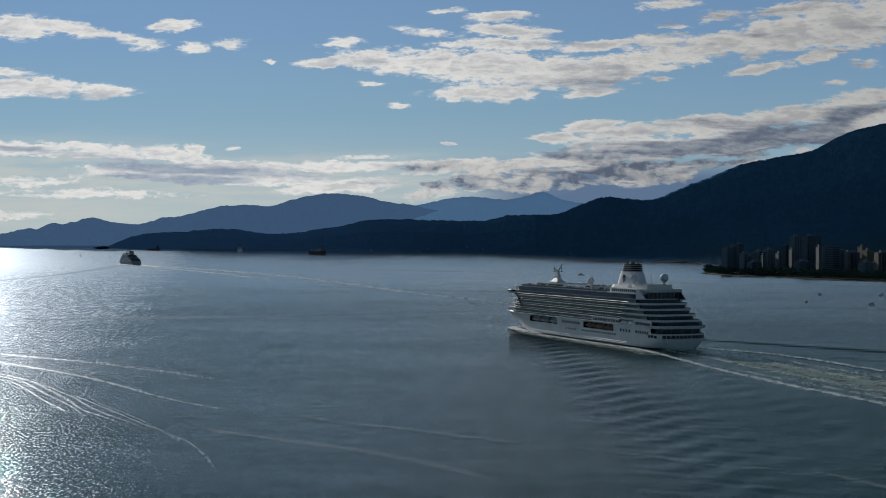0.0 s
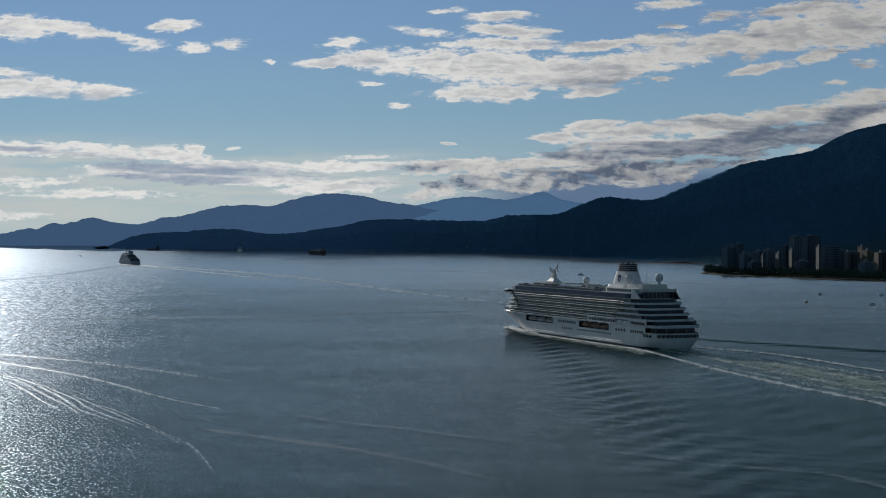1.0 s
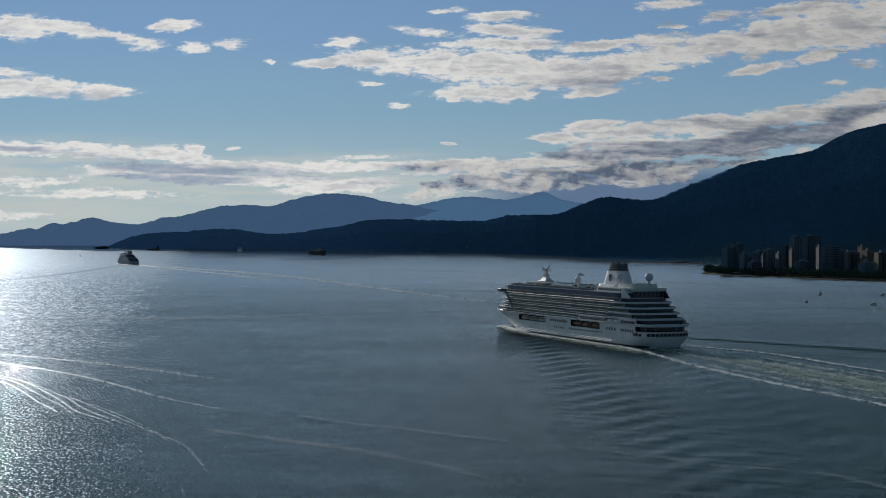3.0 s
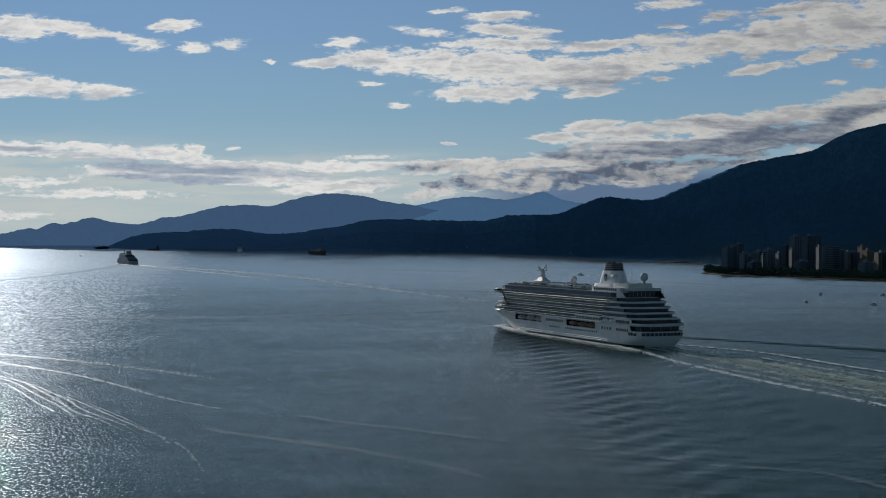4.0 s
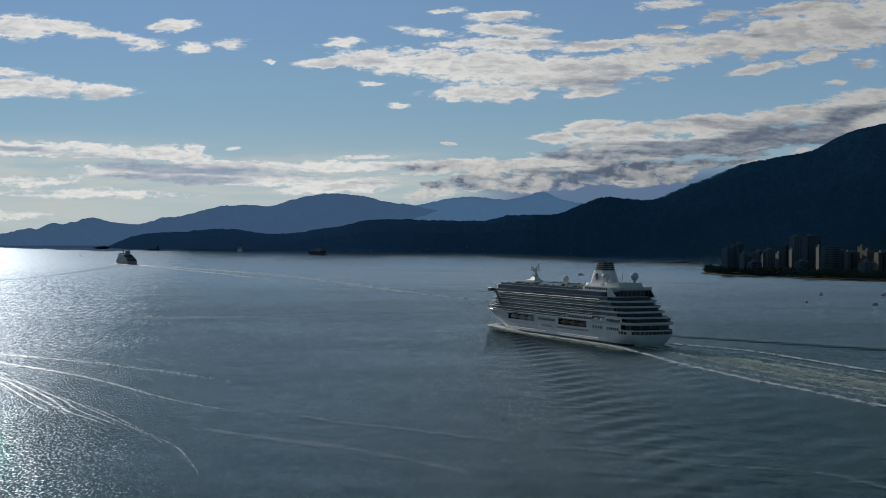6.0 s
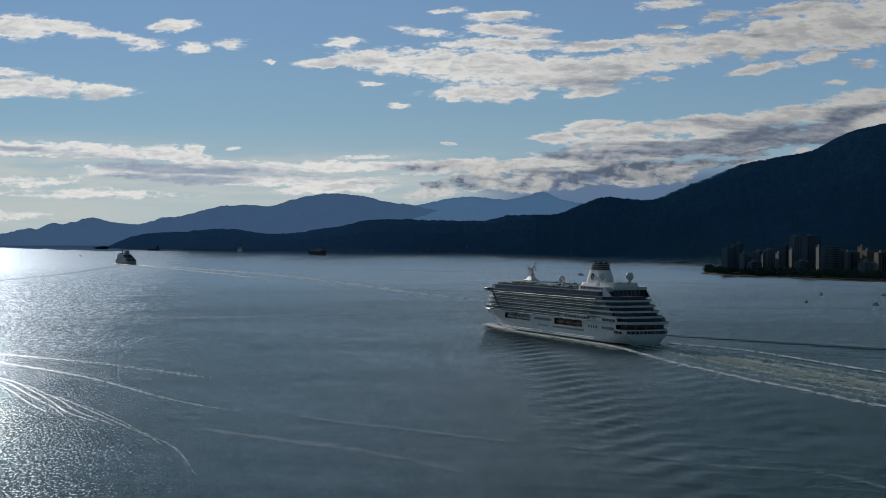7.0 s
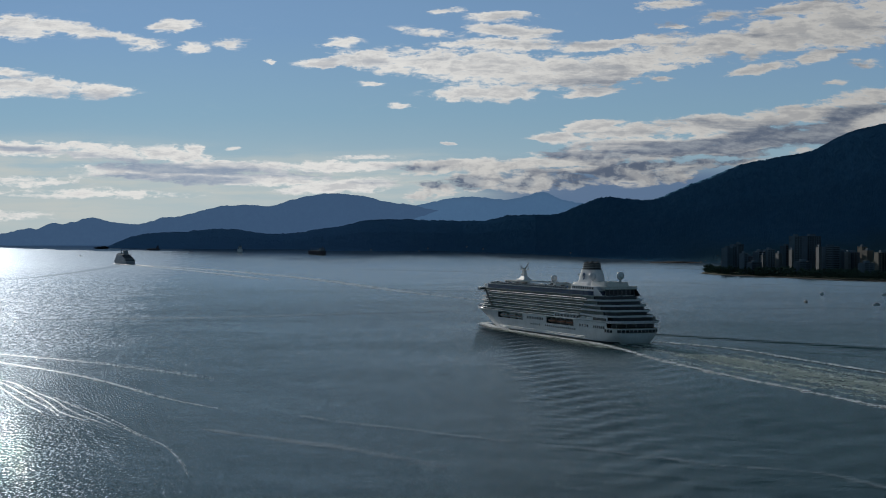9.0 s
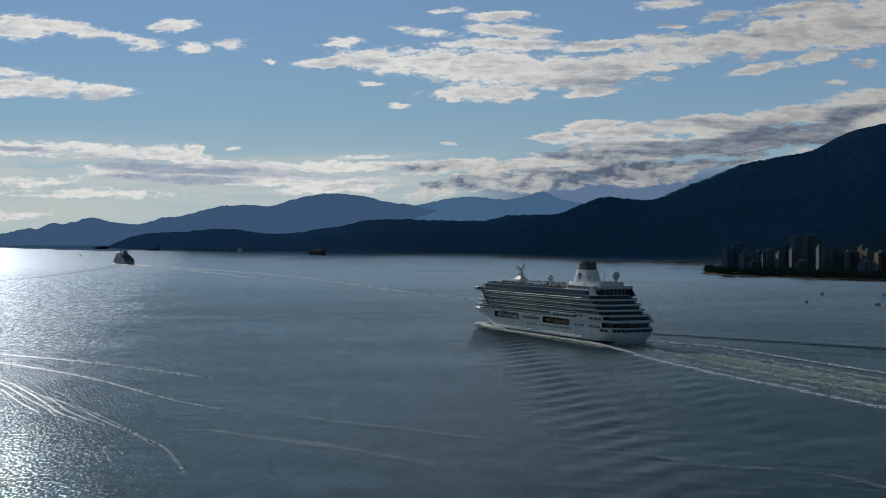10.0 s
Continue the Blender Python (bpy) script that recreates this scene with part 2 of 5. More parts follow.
def sea_water(name, kind, lean_by=0.134, ruffled=0.85):
    """Open water: slopes of small waves at several lengths, with smoother slicks and rougher cat's-paws."""
    mat, N = material(name)
    o = N.n("ShaderNodeNewGeometry").outputs["Position"] if kind == "world" else spot_of(N)
    half = (0.5, 0.5, 0.5)
    slick = N.noise(N.v("MULTIPLY", o, (0.0032, 0.0052, 0)), 1.0, 5, 0.62)
    amount = N.step(slick, 0.36, 0.62, 0.90, 1.06)
    # steeper little facets here and there among gentler ones
    steep = N.step(N.noise(N.v("MULTIPLY", o, (0.25, 0.07, 0)), 1.0, 3, 0.65), 0.42, 0.68, 0.7, 1.9)
    s1 = N.v("SUBTRACT", N.noise(N.v("MULTIPLY", o, (4.6, 6.3, 0)), 1.0, 1, 0.5, out=1), half)
    s4 = N.v("SUBTRACT", N.noise(N.v("MULTIPLY", o, (0.75, 0.28, 0)), 1.0, 2, 0.6, out=1), half)
    s2 = N.v("SUBTRACT", N.noise(N.v("MULTIPLY", o, (0.10, 0.16, 0)), 1.0, 2, 0.5, out=1), half)
    s3 = N.v("SUBTRACT", N.noise(N.v("MULTIPLY", o, (0.014, 0.026, 0)), 1.0, 2, 0.5, out=1), half)
    # short wavelets whose faces lean towards the bridge, on gentler longer waves
    side = N.v("ADD", N.v("MULTIPLY", s1, (0.8, 0, 0)), N.v("MULTIPLY", s4, (0.22, 0, 0)))
    side = N.n("ShaderNodeVectorMath", {0: side, 3: steep}, operation="SCALE").outputs[0]
    sx, sy, sz = N.n("ShaderNodeSeparateXYZ", {0: N.n("ShaderNodeNewGeometry").outputs["Position"]}).outputs
    added_lean = N.step(N.m("SUBTRACT", sx, N.m("MULTIPLY", sy, 0.05)), -70.0, 130.0, 0.0, 1.0)
    added_lean = N.m("MULTIPLY", added_lean, N.step(sy, 1500.0, 750.0))
    teal_mix = added_lean
    added_lean = N.m("SUBTRACT", N.m("MULTIPLY", added_lean, 0.046), N.step(sy, 1200.0, 2400.0, 0.0, 0.032))
    if kind == "world" and ruffled > 0.5:               # ship's dark reflection put in as a steeper lean, in its own space
        ox, oy, oz = N.n("ShaderNodeSeparateXYZ", {0: spot_of(N)}).outputs
        ship_reflection = N.m("MULTIPLY", N.m("MULTIPLY", N.step(oy, 175.0, 20.0), N.step(oy, 0.0, 16.0)), N.m("MULTIPLY", N.step(ox, -70.0, 40.0), N.step(ox, 228.0, 140.0)))
        added_lean = N.m("ADD", added_lean, N.m("MULTIPLY", ship_reflection, 0.10))
    added_lean = N.m("ADD", added_lean, lean_by)     # lean set by place to darken water near and right, brighten it far out
    lean = N.v("SUBTRACT", N.v("MULTIPLY", s1, N.xyz(0.0, N.step(sy, 1200.0, 2600.0, 0.8, 0.28), 0.0)), N.xyz(0.0, added_lean, 0.0))
    s1 = N.v("ADD", side, lean)
    s = N.v("ADD", s1, N.v("ADD", N.v("MULTIPLY", s2, (0.08, 0.08, 0)), N.v("MULTIPLY", s3, (0.04, 0.05, 0))))
    s = N.n("ShaderNodeVectorMath", {0: s, 3: amount}, operation="SCALE").outputs[0]
    geo = N.n("ShaderNodeNewGeometry").outputs["Normal"] if kind == "world" else N.xyz(0.0, 0.0, 1.0)
    normal = N.v("NORMALIZE", N.v("ADD", geo, s))
    murk = N.noise(N.v("MULTIPLY", o, (0.004, 0.004, 0)), 1.0, 3, 0.5)
    clear = N.mix(murk, (0.009, 0.040, 0.052, 1), (0.014, 0.052, 0.066, 1))
    col = N.mix(teal_mix, clear, N.mix(murk, (0.013, 0.062, 0.050, 1), (0.017, 0.074, 0.060, 1)))
    b = N.n("ShaderNodeBsdfPrincipled", {"Base Color": col, "Roughness": 0.05, "IOR": 1.333, "Normal": normal})
    # ruffled facets, many sizes, that throw the low sun back over a wide angle
    spark = N.noise(N.v("MULTIPLY", o, (1.5, 0.42, 0)), 1.0, 3, 0.70)
    zone_noise = N.noise(N.v("MULTIPLY", o, (0.02, 0.006, 0)), 1.0, 3, 0.6)
    broad = N.noise(N.v("MULTIPLY", N.v("ADD", o, (40.0, 9.0, 0)), (0.55, 0.075, 0)), 1.0, 3, 0.75)
    tip = N.v("NORMALIZE", N.v("ADD", geo, N.v("ADD", N.v("MULTIPLY", s4, (0.5, 0, 0)), (0, -0.155, 0))))
    ruffle = N.n("ShaderNodeBsdfGlossy", {"Color": (0.56, 0.63, 0.72, 1), "Roughness": 0.45, "Normal": tip})
    # sun glitter put in by place: facets thicken to the left, fade out rightward
    glitter_zone = N.step(N.m("ADD", N.m("ADD", sx, N.m("MULTIPLY", sy, 0.165)), N.m("MULTIPLY", N.m("SUBTRACT", zone_noise, 0.5), 120.0)), 42.0, -85.0)
    sparse = N.m("MULTIPLY", N.m("SUBTRACT", glitter_zone, 1.0), 0.15)
    facet = N.step(N.m("ADD", spark, sparse), 0.552, 0.580)
    wide = N.step(N.m("ADD", broad, sparse), 0.560, 0.592)
    facet = N.m("MAXIMUM", facet, N.m("MULTIPLY", wide, N.step(sy, 600.0, 1000.0)))
    far_spark = N.noise(N.v("MULTIPLY", N.v("ADD", o, (15.0, 70.0, 0)), (0.33, 0.030, 0)), 1.0, 3, 0.72)
    facet = N.m("MAXIMUM", facet, N.m("MULTIPLY", N.step(N.m("ADD", far_spark, sparse), 0.558, 0.585), N.step(sy, 1000.0, 1400.0)))
    # extra gloss mixed in far out to brighten the distant water
    far_gleam = N.m("MULTIPLY", N.step(sy, 1300.0, 3800.0, 0.0, 0.54), N.step(glitter_zone, 0.0, 1.0, 0.3, 1.0))
    facet = N.m("MULTIPLY", facet, N.step(glitter_zone, 0.02, 0.22))
    facet = N.m("MAXIMUM", N.m("MULTIPLY", facet, ruffled), far_gleam)
    both = N.n("ShaderNodeMixShader", {0: facet, 1: b, 2: ruffle})
    N.n("ShaderNodeOutputMaterial", {0: both})
    return mat


def foam(name, cover, stretch=(0.25, 0.25), tint=(0.64, 0.72, 0.76), most=0.9, turn=0.0, gleam=False, crisp=0.10, wetness=0.42):
    """Broken foam, or with gleam ruffled water that throws the sun back, where the pattern and the strip's own weight leave it."""
    mat, N = material(name)
    o = N.n("ShaderNodeNewGeometry").outputs["Position"]
    o = N.n("ShaderNodeMapping", {"Vector": o, "Rotation": (0, 0, radians(turn))}).outputs[0]
    weight = N.n("ShaderNodeVertexColor", layer_name="weight").outputs[0]
    a = N.noise(N.v("MULTIPLY", o, (stretch[0], stretch[1], 0)), 1.0, 5, 0.7)
    c = N.noise(N.v("MULTIPLY", o, (stretch[0] * 4, stretch[1] * 4, 0)), 1.0, 3, 0.65)
    f = N.m("ADD", N.m("MULTIPLY", a, 0.6), N.m("MULTIPLY", c, 0.4))
    edge = N.m("SUBTRACT", 1.0 - cover, N.m("MULTIPLY", N.m("SUBTRACT", weight, 0.5), 0.22))
    alpha = N.m("MULTIPLY", N.m("MULTIPLY", N.step(f, edge, N.m("ADD", edge, crisp)), N.step(weight, 0.0, 0.35)), most)
    if gleam:
        lean = N.n("ShaderNodeCombineXYZ", {0: 0.0, 1: -0.13, 2: 1.0})
        top = N.n("ShaderNodeBsdfGlossy", {"Color": (*tint, 1), "Roughness": 0.32, "Normal": N.v("NORMALIZE", lean.outputs[0])})
    else:
        dry = N.n("ShaderNodeBsdfPrincipled", {"Base Color": (*tint, 1), "Roughness": 0.8, "Specular IOR Level": 0.2})
        # wet bubbles pass the low sun on
        wet = N.n("ShaderNodeBsdfGlossy", {"Color": (*tint, 1), "Roughness": 0.6, "Normal": N.v("NORMALIZE", N.xyz(0.0, -0.10, 1.0))})
        top = N.n("ShaderNodeMixShader", {0: wetness, 1: dry, 2: wet})
    clear = N.n("ShaderNodeBsdfTransparent")
    mx = N.n("ShaderNodeMixShader", {0: alpha, 1: clear, 2: top})
    N.n("ShaderNodeOutputMaterial", {0: mx})
    return mat


def forest(name, dark, light, scale, far=None, haze_glow=None, west=(1450.0, 150.0)):
    """Wooded slope: crowns as fine grain, stands and clearings as broad patches; far: bluer haze painted into the base
    colour westward; any emission is haze too.
    """
    mat, N = material(name)
    o = N.n("ShaderNodeNewGeometry").outputs["Position"]
    crowns = N.noise(o, scale, 4, 0.7)
    stands = N.noise(o, scale * 0.06, 4, 0.6)
    col = N.mix(N.step(N.m("ADD", N.m("MULTIPLY", crowns, 0.55), N.m("MULTIPLY", stands, 0.45)), 0.38, 0.68), (*dark, 1), (*light, 1))
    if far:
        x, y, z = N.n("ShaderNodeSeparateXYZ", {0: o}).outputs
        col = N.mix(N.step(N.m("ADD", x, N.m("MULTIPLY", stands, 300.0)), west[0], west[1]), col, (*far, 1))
        # low gardens are greener, with less haze in their colour
        gardens = N.m("MULTIPLY", N.step(N.m("ADD", z, N.m("MULTIPLY", stands, 120.0)), 150.0, 60.0), N.step(x, 500.0, 800.0))
        col = N.mix(gardens, col, (0.100, 0.172, 0.185, 1))
    b = finish(N, col, 0.95, bump=crowns, strength=0.25, distance=4.0, spec=0.0)
    if haze_glow:
        b.inputs["Emission Color"].default_value = (*haze_glow, 1)
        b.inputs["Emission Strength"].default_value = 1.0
    return mat


def earthy(name, a, b, scale, rough=0.9):
    mat, N = material(name)
    o = N.n("ShaderNodeNewGeometry").outputs["Position"]
    f = N.m("ADD", N.m("MULTIPLY", N.noise(o, scale, 4, 0.7), 0.6), N.m("MULTIPLY", N.noise(o, scale * 0.1, 3), 0.4))
    finish(N, N.mix(N.step(f, 0.36, 0.64), (*a, 1), (*b, 1)), rough, bump=f, strength=0.6, distance=0.3, spec=0.2)
    return mat


WATER = sea_water("sea_water", "object")
WATER_WORLD = sea_water("wake_water", "world")
WATER_CALM = sea_water("slick_water", "world", 0.21, 0.4)
WHITE = painted("white_paint", (0.80, 0.79, 0.80), 0.4, 0.06, 0.12)
GLOSS_WHITE = painted("gloss_white_paint", (0.82, 0.82, 0.80), 0.18, 0.03, 0.2)
CREAM = painted("cream_paint", (0.70, 0.69, 0.65), 0.45, 0.08, 0.3)
BOOT = painted("dark_boot_paint", (0.03, 0.035, 0.045), 0.5, 0.2, 0.3)
BLACK = painted("black_paint", (0.02, 0.021, 0.024), 0.5, 0.2, 0.5)
GREY = painted("grey_paint", (0.30, 0.32, 0.34), 0.5, 0.12, 0.4)
BLUE = painted("blue_paint", (0.03, 0.10, 0.22), 0.45, 0.1, 0.4)
ORANGE = painted("orange_paint", (0.55, 0.16, 0.06), 0.5, 0.12, 0.6)
ORANGE_DULL = painted("dull_orange_paint", (0.26, 0.15, 0.11), 0.5, 0.12, 0.6)
TEAK = painted("teak_deck", (0.30, 0.21, 0.13), 0.7, 0.12, 0.5)
GLASS = glazing("dark_glass")
GLASS_BLUE = glazing("blue_tinted_glass", (0.018, 0.036, 0.080), 0.08)
RAIL_GLASS = glazing("rail_glass", (0.014, 0.018, 0.023), 0.08, 0.5)
RAIL_METAL = painted("polished_rail_metal", (0.82, 0.82, 0.81), 0.36, 0.03, 0.3, metal=0.95)


# ---- mesh helpers ----
def part(name, bm, mat, parent, label="", smooth=False):
    me = bpy.data.meshes.new(name)
    bmesh.ops.recalc_face_normals(bm, faces=bm.faces)
    for f in bm.faces:
        f.smooth = smooth
    bm.to_mesh(me)
    bm.free()
    me.materials.append(mat)
    ob = new(name, me)
    if parent is not None:
        ob.parent = parent
    if label:
        tagged(ob, label)
    return ob


def share(name, src, parent, m):
    """One more part on the mesh of src, at the pose m in its parent's space."""
    ob = new(name, src.data)
    ob.parent = parent
    ob.matrix_basis = m
    return ob


def box(bm, x0, x1, y0, y1, z0, z1, bevel=0.0):
    r = bmesh.ops.create_cube(bm, size=1.0, matrix=Matrix.Translation(((x0 + x1) / 2, (y0 + y1) / 2, (z0 + z1) / 2)) @ Matrix.Diagonal((x1 - x0, y1 - y0, z1 - z0, 1)))
    if bevel:
        edges = list({e for v in r["verts"] for e in v.link_edges})
        bmesh.ops.bevel(bm, geom=edges, offset=bevel, segments=1, affect="EDGES")


def prism(bm, outline, z0, z1, grow=0.0, top_scale=1.0):
    """An upright prism on an outline of (x, y)."""
    cx = sum(p[0] for p in outline) / len(outline)
    cy = sum(p[1] for p in outline) / len(outline)
    lo = [bm.verts.new((x, y, z0)) for x, y in outline]
    hi = [bm.verts.new((cx + (x - cx) * top_scale, cy + (y - cy) * top_scale, z1)) for x, y in outline]
    n = len(outline)
    for i in range(n):
        bm.faces.new((lo[i], lo[(i + 1) % n], hi[(i + 1) % n], hi[i]))
    bm.faces.new(lo[::-1])
    bm.faces.new(hi)


def band(bm, outline, z0, z1, thick, closed=True):
    """A thin wall that follows an outline."""
    n = len(outline)
    inner = []
    for i in range(n):
        a, b = Vector(outline[i - 1] if closed or i else outline[i]), Vector(outline[(i + 1) % n] if closed or i < n - 1 else outline[i])
        d = (b - a).normalized()
        inner.append((outline[i][0] - d.y * thick, outline[i][1] + d.x * thick))
    rows = [[bm.verts.new((*p, z)) for p in o] for o, z in ((outline, z0), (outline, z1), (inner, z1), (inner, z0))]
    for i in range(n if closed else n - 1):
        j = (i + 1) % n
        for k in range(4):
            bm.faces.new((rows[k][i], rows[k][j], rows[(k + 1) % 4][j], rows[(k + 1) % 4][i]))


def rod(bm, a, b, r, sides=8, r2=None):
    a, b = Vector(a), Vector(b)
    m = Matrix.Translation((a + b) / 2) @ (b - a).to_track_quat("Z", "Y").to_matrix().to_4x4()
    bmesh.ops.create_cone(bm, cap_ends=True, segments=sides, radius1=r, radius2=r if r2 is None else r2, depth=(b - a).length, matrix=m)


def ball(bm, c, r, u=16, v=10, squash=(1, 1, 1)):
    bmesh.ops.create_uvsphere(bm, u_segments=u, v_segments=v, radius=r, matrix=Matrix.Translation(c) @ Matrix.Diagonal((*squash, 1)))
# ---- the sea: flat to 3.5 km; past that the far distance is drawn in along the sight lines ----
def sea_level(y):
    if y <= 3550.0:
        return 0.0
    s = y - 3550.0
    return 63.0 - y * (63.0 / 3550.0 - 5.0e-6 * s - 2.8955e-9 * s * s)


def grid_mesh(name, rows, mat, smooth=True):
    """A sheet through rows of points."""
    n = len(rows[0])
    verts = [p for r in rows for p in r]
    faces = [(i * n + j, i * n + j + 1, (i + 1) * n + j + 1, (i + 1) * n + j) for i in range(len(rows) - 1) for j in range(n - 1)]
    me = bpy.data.meshes.new(name)
    me.from_pydata(verts, [], faces)
    me.materials.append(mat)
    me.polygons.foreach_set("use_smooth", [smooth] * len(faces))
    return new(name, me)


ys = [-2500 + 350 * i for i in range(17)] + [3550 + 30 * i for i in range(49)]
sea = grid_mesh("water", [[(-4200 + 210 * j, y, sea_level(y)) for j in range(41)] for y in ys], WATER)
tagged(sea, "blue-grey rippled sea water glittering in low sun", "water", kind="structure")


def curve_of(points, x):
    """A smooth line through (x, value) points."""
    for i in range(len(points) - 1):
        if x <= points[i + 1][0] or i == len(points) - 2:
            (x0, v0), (x1, v1) = points[i], points[i + 1]
            m0 = (v1 - points[i - 1][1]) / (x1 - points[i - 1][0]) if i else (v1 - v0) / (x1 - x0)
            m1 = (points[i + 2][1] - v0) / (points[i + 2][0] - x0) if i + 2 < len(points) else (v1 - v0) / (x1 - x0)
            h = x1 - x0
            t = min(max((x - x0) / h, 0.0), 1.0)
            return v0 * (1 + 2 * t) * (1 - t) ** 2 + m0 * h * t * (1 - t) ** 2 + v1 * t * t * (3 - 2 * t) + m1 * h * t * t * (t - 1)


def rough(x, y, size, octaves=4):
    return noise.fractal(Vector((x / size, y / size, 0.37 * size)), 0.9, 2.0, octaves)


def range_of_hills(name, crest, shore, depth, mat, label, u0, u1, n, rows=26, rise=1.3, jag=1.0, behind=160.0):
    """A wooded range: crest gives its height over the sight line, shore where its foot meets the water, both along the bearing."""
    sheet = []
    for i in range(rows + 3):
        t = min(i / rows, 1.0)
        line = []
        for j in range(n):
            u = u0 + (u1 - u0) * j / (n - 1)
            ys0 = curve_of(shore, u)
            back = depth if isinstance(depth, (int, float)) else curve_of(depth, u)
            y = ys0 + (back - ys0) * t
            foot = sea_level(ys0)
            top = 63.0 + curve_of(crest, u) * back
            z = foot + (top - foot) * t ** rise
            x = u * y
            k = 0.2 + 0.8 * math.sin(min(t, 1.0) * math.pi)
            z += rough(x, y, 170.0) * 7.0 * k * (t > 0) * jag
            if t > 0.02:
                z += rough(x, y, 17.0, 3) * 2.6 * jag
            if i > rows:
                y += behind * (i - rows)
                z -= (top - foot) * 0.5 * (i - rows)
                z = max(z, foot - 20)
            if i == 0:
                z -= 3.0
            line.append((u * y, y, z))
        sheet.append(line)
    ob = grid_mesh(name, sheet, mat)
    return tagged(ob, label, "mountain", kind="structure")


def near_view(points):
    """Bearings and heights noted against the middle of the view, turned into tangents."""
    return [((x - 784.0) / 2734.13, (421.0 - y) / 2734.13) for x, y in points]


# haze over the two far ranges is put in as bluish emission
FOREST_FAR = forest("hazy_far_forest", (0.10, 0.17, 0.25), (0.14, 0.22, 0.30), 0.02, haze_glow=(0.052, 0.105, 0.190))
FOREST_MID = forest("hazy_island_forest", (0.06, 0.10, 0.16), (0.09, 0.145, 0.20), 0.025, haze_glow=(0.040, 0.078, 0.146))
# aerial haze painted into the blue base colour of this forest
FOREST_NEAR = forest("hazy_conifer_forest", (0.068, 0.170, 0.280), (0.100, 0.226, 0.350), 0.05, far=(0.155, 0.275, 0.44), west=(700.0, -500.0))

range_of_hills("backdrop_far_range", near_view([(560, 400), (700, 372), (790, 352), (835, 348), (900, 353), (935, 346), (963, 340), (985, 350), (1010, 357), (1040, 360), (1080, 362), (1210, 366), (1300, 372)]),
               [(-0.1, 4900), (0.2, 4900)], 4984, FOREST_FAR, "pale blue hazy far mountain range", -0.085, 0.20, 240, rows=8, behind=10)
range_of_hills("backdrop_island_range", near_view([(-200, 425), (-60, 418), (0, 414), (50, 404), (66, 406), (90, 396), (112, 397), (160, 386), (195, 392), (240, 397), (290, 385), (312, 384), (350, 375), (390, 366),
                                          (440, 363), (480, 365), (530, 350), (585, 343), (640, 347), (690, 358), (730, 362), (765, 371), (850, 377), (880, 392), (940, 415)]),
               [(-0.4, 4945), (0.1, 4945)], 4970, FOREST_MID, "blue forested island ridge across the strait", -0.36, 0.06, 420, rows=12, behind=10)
SHORE_CREST = near_view([(190, 437), (215, 425), (250, 415), (330, 410), (380, 406), (430, 408), (470, 414), (530, 411), (560, 406), (600, 401), (640, 392), (690, 388), (760, 390), (860, 390),
                         (900, 382), (990, 378), (1020, 365), (1060, 351), (1082, 348), (1110, 352), (1160, 352), (1200, 335), (1260, 312), (1310, 292), (1380, 278), (1440, 265), (1500, 235), (1540, 224), (1600, 214), (1900, 190)])
SHORE_FOOT = [(-0.22, 4800), (-0.14, 4741), (-0.078, 4679), (0.0, 4598), (0.06, 4450), (0.080, 4360), (0.084, 4300), (0.092, 4280), (0.096, 4200), (0.125, 4040), (0.15, 3860), (0.176, 3700), (0.2, 3660), (0.25, 3640), (0.42, 3560)]
SHORE_BACK, SHORE_RISE = [(-0.25, 4840), (0.0, 4760), (0.06, 4600), (0.094, 4500), (0.125, 4440), (0.15, 4400), (0.176, 4360), (0.2, 4330), (0.25, 4280), (0.42, 4200)], 3.0
# same haze-blue base colour as the trees
FOREST_FLOOR = forest("hazy_forest_floor", (0.068, 0.170, 0.280), (0.100, 0.226, 0.350), 0.05, far=(0.155, 0.275, 0.44), west=(700.0, -500.0))
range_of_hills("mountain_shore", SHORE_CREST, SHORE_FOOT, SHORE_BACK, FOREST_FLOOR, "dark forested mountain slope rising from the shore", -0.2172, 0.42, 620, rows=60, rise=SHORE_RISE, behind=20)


def on_slope(u, t):
    """A point of the wooded slope: t is 0 at the water and 1 at the crest."""
    y0 = curve_of(SHORE_FOOT, u)
    back = curve_of(SHORE_BACK, u)
    y = y0 + (back - y0) * t
    foot = sea_level(y0)
    top = 63.0 + curve_of(SHORE_CREST, u) * back
    z = foot + (top - foot) * t ** SHORE_RISE
    k = 0.2 + 0.8 * math.sin(t * math.pi)
    return u * y, y, z + rough(u * y, y, 170.0) * 7.0 * k + rough(u * y, y, 17.0, 3) * 2.6


# ---- the low point with the apartment towers ----
SAND = earthy("wet_sand_and_rock", (0.014, 0.016, 0.017), (0.035, 0.034, 0.032), 0.3)
GRASS = earthy("park_ground", (0.02, 0.035, 0.018), (0.05, 0.07, 0.03), 0.2)
POINT_FRONT = [(0.168, 2740), (0.1712, 2691), (0.182, 2600), (0.196, 2533), (0.2253, 2426), (0.2545, 2297), (0.2867, 2208), (0.42, 1950)]


def point_depth(u):
    return curve_of(POINT_FRONT, u) + 9.0 * rough(u * 2500, 3.0, 60.0)


def point_back(u):
    return curve_of([(0.168, 2750), (0.175, 2800), (0.184, 3000), (0.2, 3300), (0.42, 3000)], u)


